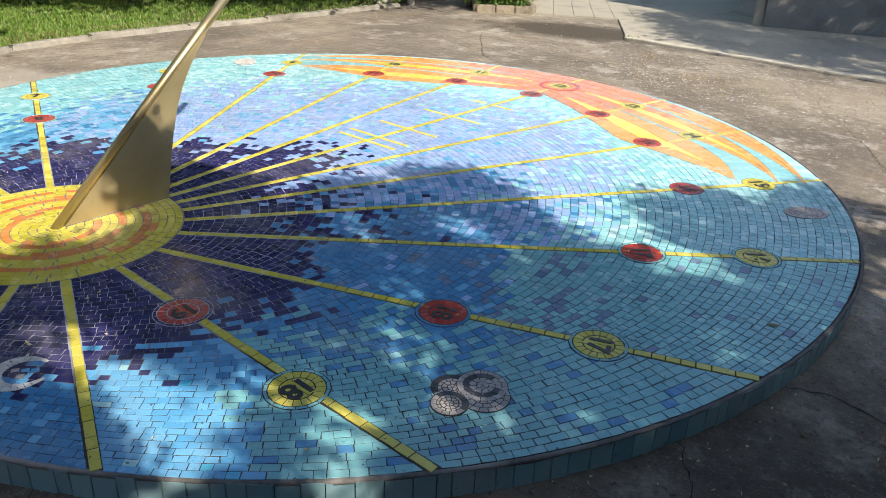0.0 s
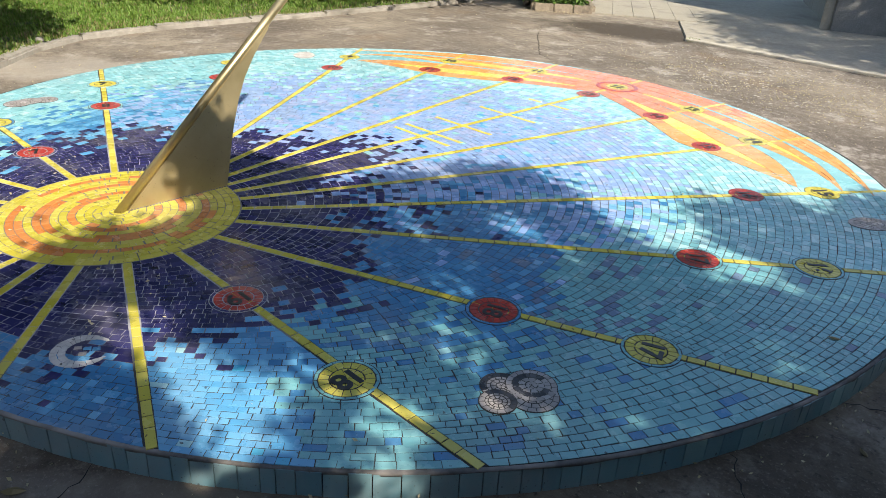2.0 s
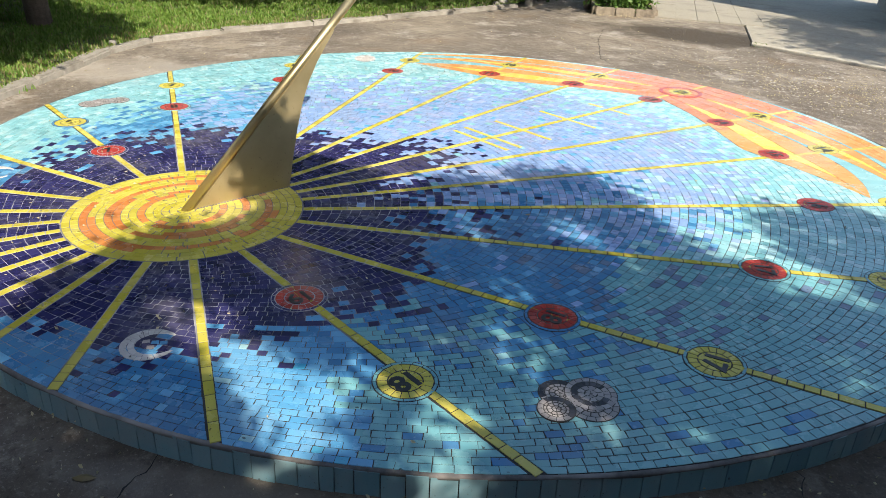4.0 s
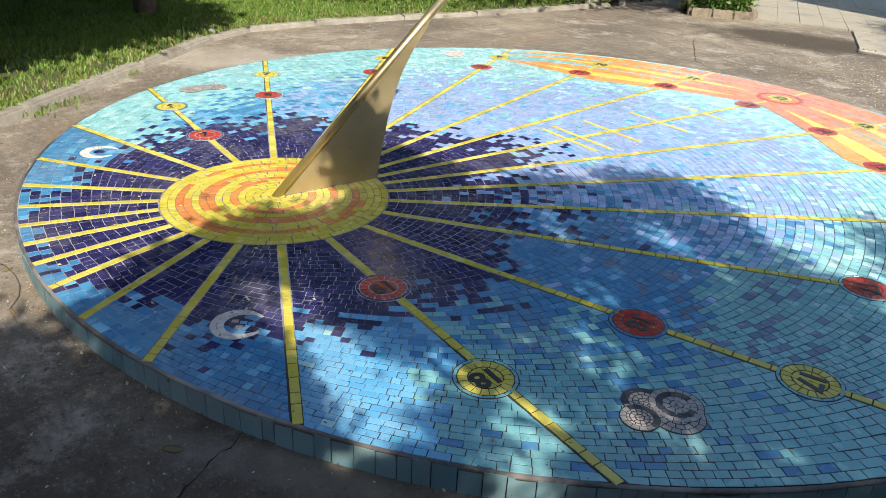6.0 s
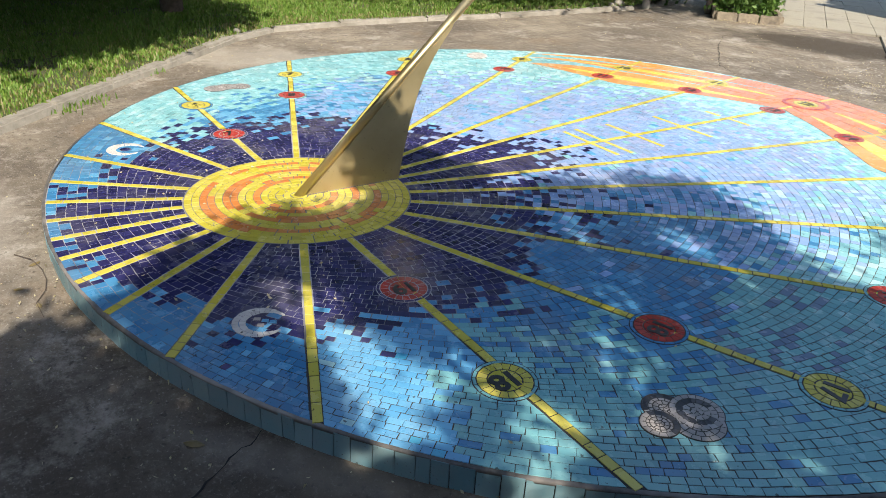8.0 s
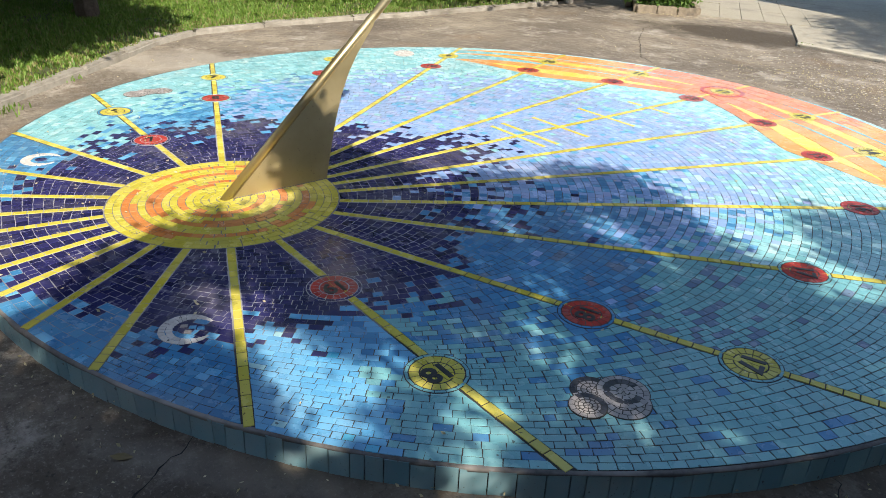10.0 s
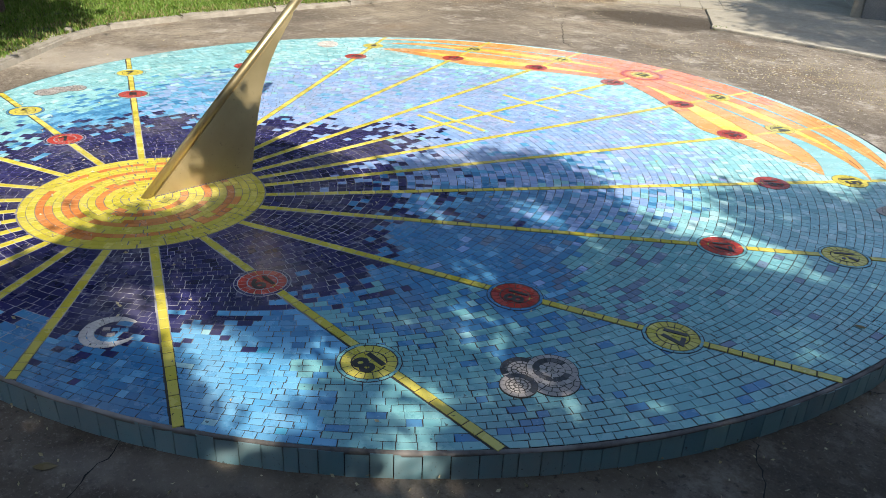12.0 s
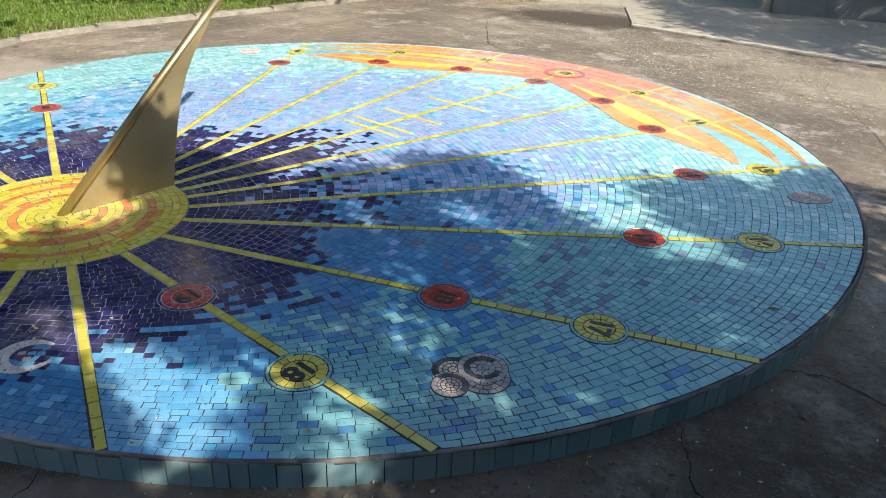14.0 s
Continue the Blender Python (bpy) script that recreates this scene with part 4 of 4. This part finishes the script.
SHADE_RIM = [(2.3, -2.15), (2.78, -1.2), (3.0, 0.0), (2.9, 1.2), (3.6, 1.2), (3.8, -3.2), (1.2, -3.5), (1.3, -2.78)]
SHADE_PLATE = [(-0.05, -1.49), (-0.20, -1.41), (-0.34, -1.40), (-0.45, -1.32), (-0.46, -1.25), (-0.40, -1.19), (-0.28, -1.17), (-0.03, -1.22)]
ends_east = crown_over(SHADE_DIAL, GAPS_DIAL, 2.5, 3.3, 1900, 11, 1.6, -0.75, TOP)
ends_east += crown_over(SHADE_RIM, GAPS_DIAL, 2.6, 3.8, 420, 17, 1.6, -0.45, TOP) + crown_over(SHADE_PLATE, [], 2.5, 3.0, 40, 16, 3.0, -0.5, TOP)
GAPS_YARD = [[(2.8, 1.8), (3.5, 1.8), (3.8, 0.9), (3.6, 0.45), (2.9, 0.45)], [(2.9, 0.35), (3.5, 0.35), (3.5, 0.05), (3.0, 0.0)]]
ends_yard = crown_over(SHADE_YARD, GAPS_YARD, 2.6, 4.6, 1300, 15, 1.1, -0.3)
east = tree("broad leafy tree that shades the dial", (8.6, -3.4, 0), (-0.5, 0.2), 2.6, ends_east, 0.2, 34, 0.06, 0.074, LEAF, 21)
leaves("crown", [e - Vector((8.6, -3.4, 0)) for e in ends_yard], 46, 0.18, 0.11, LEAF, east, 25)["kind"] = "stuff"

SHADE_APRON = [(-1.9, 8.3), (-0.7, 6.55), (0.3, 6.15), (1.9, 6.05), (6.0, 6.0), (6.0, 12.0), (-1.2, 11.0)]
ends_north = crown_over(SHADE_APRON, [], 3.6, 5.4, 1300, 12, 0.9, -0.38)
tree("leafy tree that shades the wall and apron", (9.5, 6.2, 0), (-0.3, 0.1), 2.7, ends_north, 0.18, 46, 0.2, 0.11, LEAF, 22)

SHADE_LAWN = [(-3.5, -4.2), (-4.0, -3.0), (-4.35, -2.4), (-4.75, -1.65), (-5.2, -1.0), (-5.6, -0.45), (-6.7, -0.5), (-12, -1), (-12, -8), (-3.4, -7)]
ends_west = crown_over(SHADE_LAWN, [], 1.9, 4.0, 4300, 13, 0.7, -1.0)
tree("dark-barked tree leaning on the shaded lawn", (-5.95, -0.92, 0.04), (-0.5, -0.1), 2.3, ends_west, 0.12, 60, 0.26, 0.17, LEAF_DARK, 23)

SHADE_BACK = [(-7.9, 0.6), (-6.5, 1.75), (-5.75, 3.0), (-5.4, 4.4), (-4.8, 5.75), (-4.2, 6.3), (-6.5, 12), (-15, 9), (-15, 0.5)]
ends_back = crown_over(SHADE_BACK, [], 2.6, 4.5, 1000, 14, 0.7, -0.6)
tree("dark leafy tree behind the lawn", (-9.2, 3.6, 0.04), (0.4, 0.2), 2.4, ends_back, 0.16, 60, 0.3, 0.15, LEAF_DARK, 24)

# undergrowth behind the sunlit lawn, with unseen height added to block western sky light
for i, (x, y, r) in enumerate([(-7.6, 1.6, 0.7), (-7.0, 2.9, 0.6), (-6.5, 4.0, 0.5), (-6.1, 5.0, 0.5), (-5.75, 5.9, 0.45), (-5.4, 6.7, 0.45), (-8.6, 0.6, 0.7), (-8.2, -1.2, 0.7), (-8.4, -3.0, 0.8), (-7.6, -4.6, 0.9), (-6.6, -6.0, 0.9), (-5.2, -6.6, 0.9)]):
    g = random.Random(40 + i)
    shrub = thing("shrub", "dark green undergrowth bush at the lawn's back, unseen height added to block sky light", "bush", "bushes behind the lawn", place=(x, y, 0.04))
    bm = bmesh.new()
    tips = []
    for k in range(9):
        tip = Vector((g.uniform(-r, r), g.uniform(-r, r), g.uniform(0.4, 3.2)))
        limb_mesh(bm, [Vector((tip.x * 0.1, tip.y * 0.1, -0.05)), tip * 0.5 + Vector((0, 0, 0.08)), tip], 0.018, 0.005, 6)
        tips.append(tip)
    part("stem", bm, BARK, shrub)
    more = tips + [Vector((g.uniform(-r, r), g.uniform(-r, r), g.uniform(0.08, 3.0))) for _ in range(75)]
    leaves("foliage", more, 45, 0.17, 0.12, LEAF_DARK, shrub, 60 + i)

# planter with ivy
brickish = rough_material("planter_edge", (0.20, 0.165, 0.12), (0.32, 0.27, 0.20), 25, 0.9, 0.5, 0.01, (0.12, 0.10, 0.08), 5)
planter = thing("planter", "low stone-edged bed at the paving's corner", "planter", place=(-3.4, 6.42, 0))
edge_a, edge_b = Vector((-0.33, -0.30, 0)), Vector((0.33, 0.27, 0))
way = (edge_b - edge_a).normalized()
side = Vector((-way.y, way.x, 0))


def border(a, b, n):
    for i in range(n):
        p, q = a.lerp(b, i / n), a.lerp(b, (i + 1) / n)
        m = (p + q) / 2
        w = math.degrees(math.atan2((q - p).y, (q - p).x))
        bm = bmesh.new()
        bmesh.ops.create_cube(bm, size=1.0, matrix=Matrix.Translation((m.x, m.y, 0.04)) @ pose(0, 0, 0, 0, 0, w + rng.uniform(-1, 1)) @ Matrix.Diagonal(((q - p).length - 0.006, 0.09, 0.14, 1)))
        bmesh.ops.bevel(bm, geom=bm.edges[:], offset=0.012, segments=2, affect="EDGES")
        part("edge_stone", bm, brickish, planter)


border(edge_a, edge_b, 3)
border(edge_b, edge_b + side * 1.5, 4)
border(edge_a, edge_a + side * 1.5, 4)
soil = bmesh.new()
soil.faces.new([soil.verts.new(v + Vector((0, 0, 0.075))) for v in (edge_a, edge_b, edge_b + side * 1.5, edge_a + side * 1.5)])
part("soil", soil, SOIL, planter)
ivy = thing("ivy", "bright green ivy spilling over the planter", "plant", place=(-3.4, 6.42, 0.07))
g = random.Random(5)
ends = []
bm = bmesh.new()
for k in range(150):
    u, v = g.uniform(-0.05, 1.02), g.uniform(0.02, 1.0)
    p = edge_a.lerp(edge_b, u) + side * (1.5 * v) + Vector((0, 0, g.uniform(0.03, 0.42)))
    ends.append(p)
    if k % 6 == 0:
        limb_mesh(bm, [Vector((p.x, p.y, -0.02)), p * 0.98, p], 0.006, 0.003, 5)
part("stem", bm, BARK, ivy)
leaves("foliage", ends, 22, 0.06, 0.075, IVY, ivy, 77, 0.8)


# stumps and posts by the path
def post(foot, radius, height, material, label):
    bm = bmesh.new()
    line = [Vector((0, 0, -0.05)), Vector((0, 0, 0.02)), Vector((0.01, 0, height * 0.3)), Vector((0.0, 0.015, height * 0.7)), Vector((0.01, 0.01, height))]
    limb_mesh(bm, line, radius * 1.25, radius, 12)
    ob = part("post", bm, material, None, "", True)
    ob.location = foot
    return tagged(ob, label, "post", "posts beside the path")


post((-4.78, 5.80, 0), 0.055, 1.1, KERB_STONE, "pale grey weathered post at the kerb's end")
post((-4.12, 6.42, 0), 0.05, 1.0, BARK, "dark post beside the planter")
for i, (x, y, r) in enumerate([(-4.9, 5.35, 0.09), (-4.85, 5.15, 0.06), (-4.55, -0.62, 0.05)]):
    bm = bmesh.new()
    bmesh.ops.create_icosphere(bm, subdivisions=2, radius=1.0)
    for v in bm.verts:
        v.co *= 1 + 0.3 * noise.noise(v.co * 1.3 + Vector((i * 5, 0, 0)))
    bmesh.ops.transform(bm, matrix=Matrix.Diagonal((r, r * 0.8, r * 0.6, 1)), verts=bm.verts)
    ob = part("stone", bm, KERB_STONE, None, "", True)
    ob.location = (x, y, 0.05 + r * 0.3)
    tagged(ob, "pale loose stone on the lawn's edge", "stone", "loose stones")


# grass
def blades(name, spots, height, material, seed, label):
    g = np.random.default_rng(seed)
    n = len(spots)
    base = np.asarray(spots, float)
    h = height * g.uniform(0.45, 1.3, (n, 1))
    a = g.uniform(0, math.tau, n)
    d = np.stack([np.cos(a), np.sin(a), np.zeros(n)], 1)
    e = np.stack([-np.sin(a), np.cos(a), np.zeros(n)], 1)
    w = 0.0055 * g.uniform(0.7, 1.6, (n, 1))
    up = np.array((0, 0, 1.0))
    lean = g.uniform(0.1, 0.8, (n, 1))
    v = np.stack([base - e * w, base + e * w, base + d * h * lean * 0.35 + up * h * 0.6 + e * w * 0.7, base + d * h * lean * 0.35 + up * h * 0.6 - e * w * 0.7, base + d * h * lean + up * h * 0.95], 1).reshape(-1, 3)
    k = np.arange(n)[:, None] * 5
    tri = (k + np.array((0, 1, 2, 0, 2, 3, 3, 2, 4))).ravel()
    mesh = bpy.data.meshes.new(name)
    mesh.vertices.add(n * 5)
    mesh.vertices.foreach_set("co", v.ravel())
    mesh.loops.add(n * 9)
    mesh.loops.foreach_set("vertex_index", tri)
    mesh.polygons.add(n * 3)
    mesh.polygons.foreach_set("loop_start", np.arange(n * 3) * 3)
    mesh.update(calc_edges=True)
    mesh.materials.append(material)
    return tagged(link(name, mesh), label, "grass", kind="stuff")


g = random.Random(9)
green, dry = [], []
while len(green) < 200000:
    x, y = g.uniform(-9.5, -1.2), g.uniform(-5.0, 7.0)
    if not inside(x, y, lawn_outline):
        continue
    near = inside(x + 0.35, y + 0.25, lawn_outline)
    tuft = noise.noise(Vector((x * 1.7, y * 1.7, 2.0)))
    if tuft < -0.25 + 0.3 * (not near) and g.random() < 0.75:
        continue
    (dry if g.random() < (0.10 if near else 0.35) else green).append((x, y, 0.04))
blades("grass", green, 0.045, GRASS, 3, "shaggy sunlit green grass")
blades("dry_grass", dry, 0.045, DRY, 4, "yellowed dry grass blades")
weeds = []
for x, y, r, n in ((-2.62, -2.46, 0.10, 120), (-2.45, -2.62, 0.08, 70), (-3.3, -1.78, 0.05, 40), (-1.05, 5.95, 0.05, 20)):
    for _ in range(n):
        weeds.append((x + g.gauss(0, r), y + g.gauss(0, r), 0.0))
blades("weeds", weeds, 0.045, GRASS, 6, "green weeds in the kerb's joint")

# petals, dry leaves and grit on the yard
LITTER = leaf_material("dry_litter", (0.42, 0.36, 0.20), (0.62, 0.55, 0.36))
spots = []
for _ in range(900):
    x, y = g.uniform(-4.6, 3.0), g.uniform(-3.5, 6.8)
    if math.hypot(x, y) < 3.06 or inside(x, y, lawn_outline):
        continue
    spots.append((x, y, 0.012))
for _ in range(2600):
    x, y = g.gauss(0.9, 1.1), g.gauss(4.35, 0.55)
    if math.hypot(x, y) > 3.08 and y < 5.8:
        spots.append((x, y, 0.010))
for _ in range(130):
    u = g.random()
    spots.append((-3.75 + 0.75 * u + g.gauss(0.05, 0.06), 6.05 + 0.6 * u + g.gauss(-0.08, 0.06), 0.012))
for _ in range(260):
    a, r = g.uniform(0, math.tau), 3.03 + abs(g.gauss(0, 0.05))
    spots.append((r * math.cos(a), r * math.sin(a), 0.012))
for _ in range(1500):
    x, y = g.uniform(-0.3, 4.2), g.uniform(-4.2, 1.2)
    if math.hypot(x, y) > 3.08:
        spots.append((x, y, 0.008))
tagged(leaves("litter", spots, 1, 0.004, 0.017, LITTER, None, 8, 0.3), "pale fallen petals and dry leaf scraps on the yard", "litter", kind="stuff")
spots = []
for _ in range(150):
    a, r = g.uniform(0, math.tau), 2.95 * math.sqrt(g.random())
    spots.append((r * math.cos(a), r * math.sin(a), TOP + 0.006))
for _ in range(330):
    x, y = g.gauss(-0.3, 0.75), g.gauss(-2.2, 0.45)
    if math.hypot(x, y) < 2.97:
        spots.append((x, y, TOP + 0.006))
tagged(leaves("leaf_scraps", spots, 1, 0.002, 0.017, LITTER, None, 9, 0.2), "tiny dry leaf scraps on the tiles", "litter", kind="stuff")


# single dry leaves and a twig beside the rim
LEAF_BROWN = leaf_material("dry_leaf", (0.16, 0.12, 0.05), (0.30, 0.24, 0.12))


def dry_leaf(x, y, z, size, turn):
    bm = bmesh.new()
    mid = [bm.verts.new((u * size, 0.0, 0.004 + 0.10 * size * math.sin(u * 3.0))) for u in (0, 0.25, 0.5, 0.75, 1.0)]
    for side in (-1, 1):
        rim = [bm.verts.new((u * size, side * size * w, 0.002 + 0.16 * size * w)) for u, w in ((0.25, 0.17), (0.5, 0.22), (0.75, 0.15))]
        row = [mid[0], *rim, mid[4]]
        for i in range(3):
            bm.faces.new((mid[i], mid[i + 1], row[i + 1]) if i == 0 else (mid[i], mid[i + 1], row[i + 1], row[i]))
        bm.faces.new((mid[3], mid[4], row[3]))
    ob = part("dry_leaf", bm, LEAF_BROWN)
    ob.matrix_basis = pose(x, y, z, 0, 0, turn)
    return tagged(ob, "curled brown dry leaf lying flat", "leaf", "fallen dry leaves")


for x, y, z, size, turn in ((1.478, -2.857, 0.002, 0.075, 50), (0.375, -3.127, 0.002, 0.05, 10), (0.03, -3.12, 0.002, 0.06, 120), (0.22, -3.2, 0.002, 0.045, 75),
                            (2.83, -0.29, TOP + 0.001, 0.05, 20), (3.16, -0.78, 0.002, 0.045, 140), (1.07, -0.49, TOP + 0.001, 0.035, 80), (0.6, -3.3, 0.002, 0.05, 200),
                            (-0.55, -3.35, 0.002, 0.05, 30), (2.3, -2.35, 0.002, 0.04, 260)):
    dry_leaf(x, y, z, size, turn)
twig = bmesh.new()
limb_mesh(twig, [Vector(p) for p in ((-0.12, -3.16, 0.006), (-0.02, -3.10, 0.014), (0.10, -3.075, 0.018), (0.20, -3.07, 0.014), (0.29, -3.085, 0.010), (0.38, -3.13, 0.008), (0.50, -3.12, 0.006))], 0.0026, 0.0014, 6)
tagged(part("twig", twig, BARK, None, "", True), "thin brown bent twig lying by the rim", "twig")
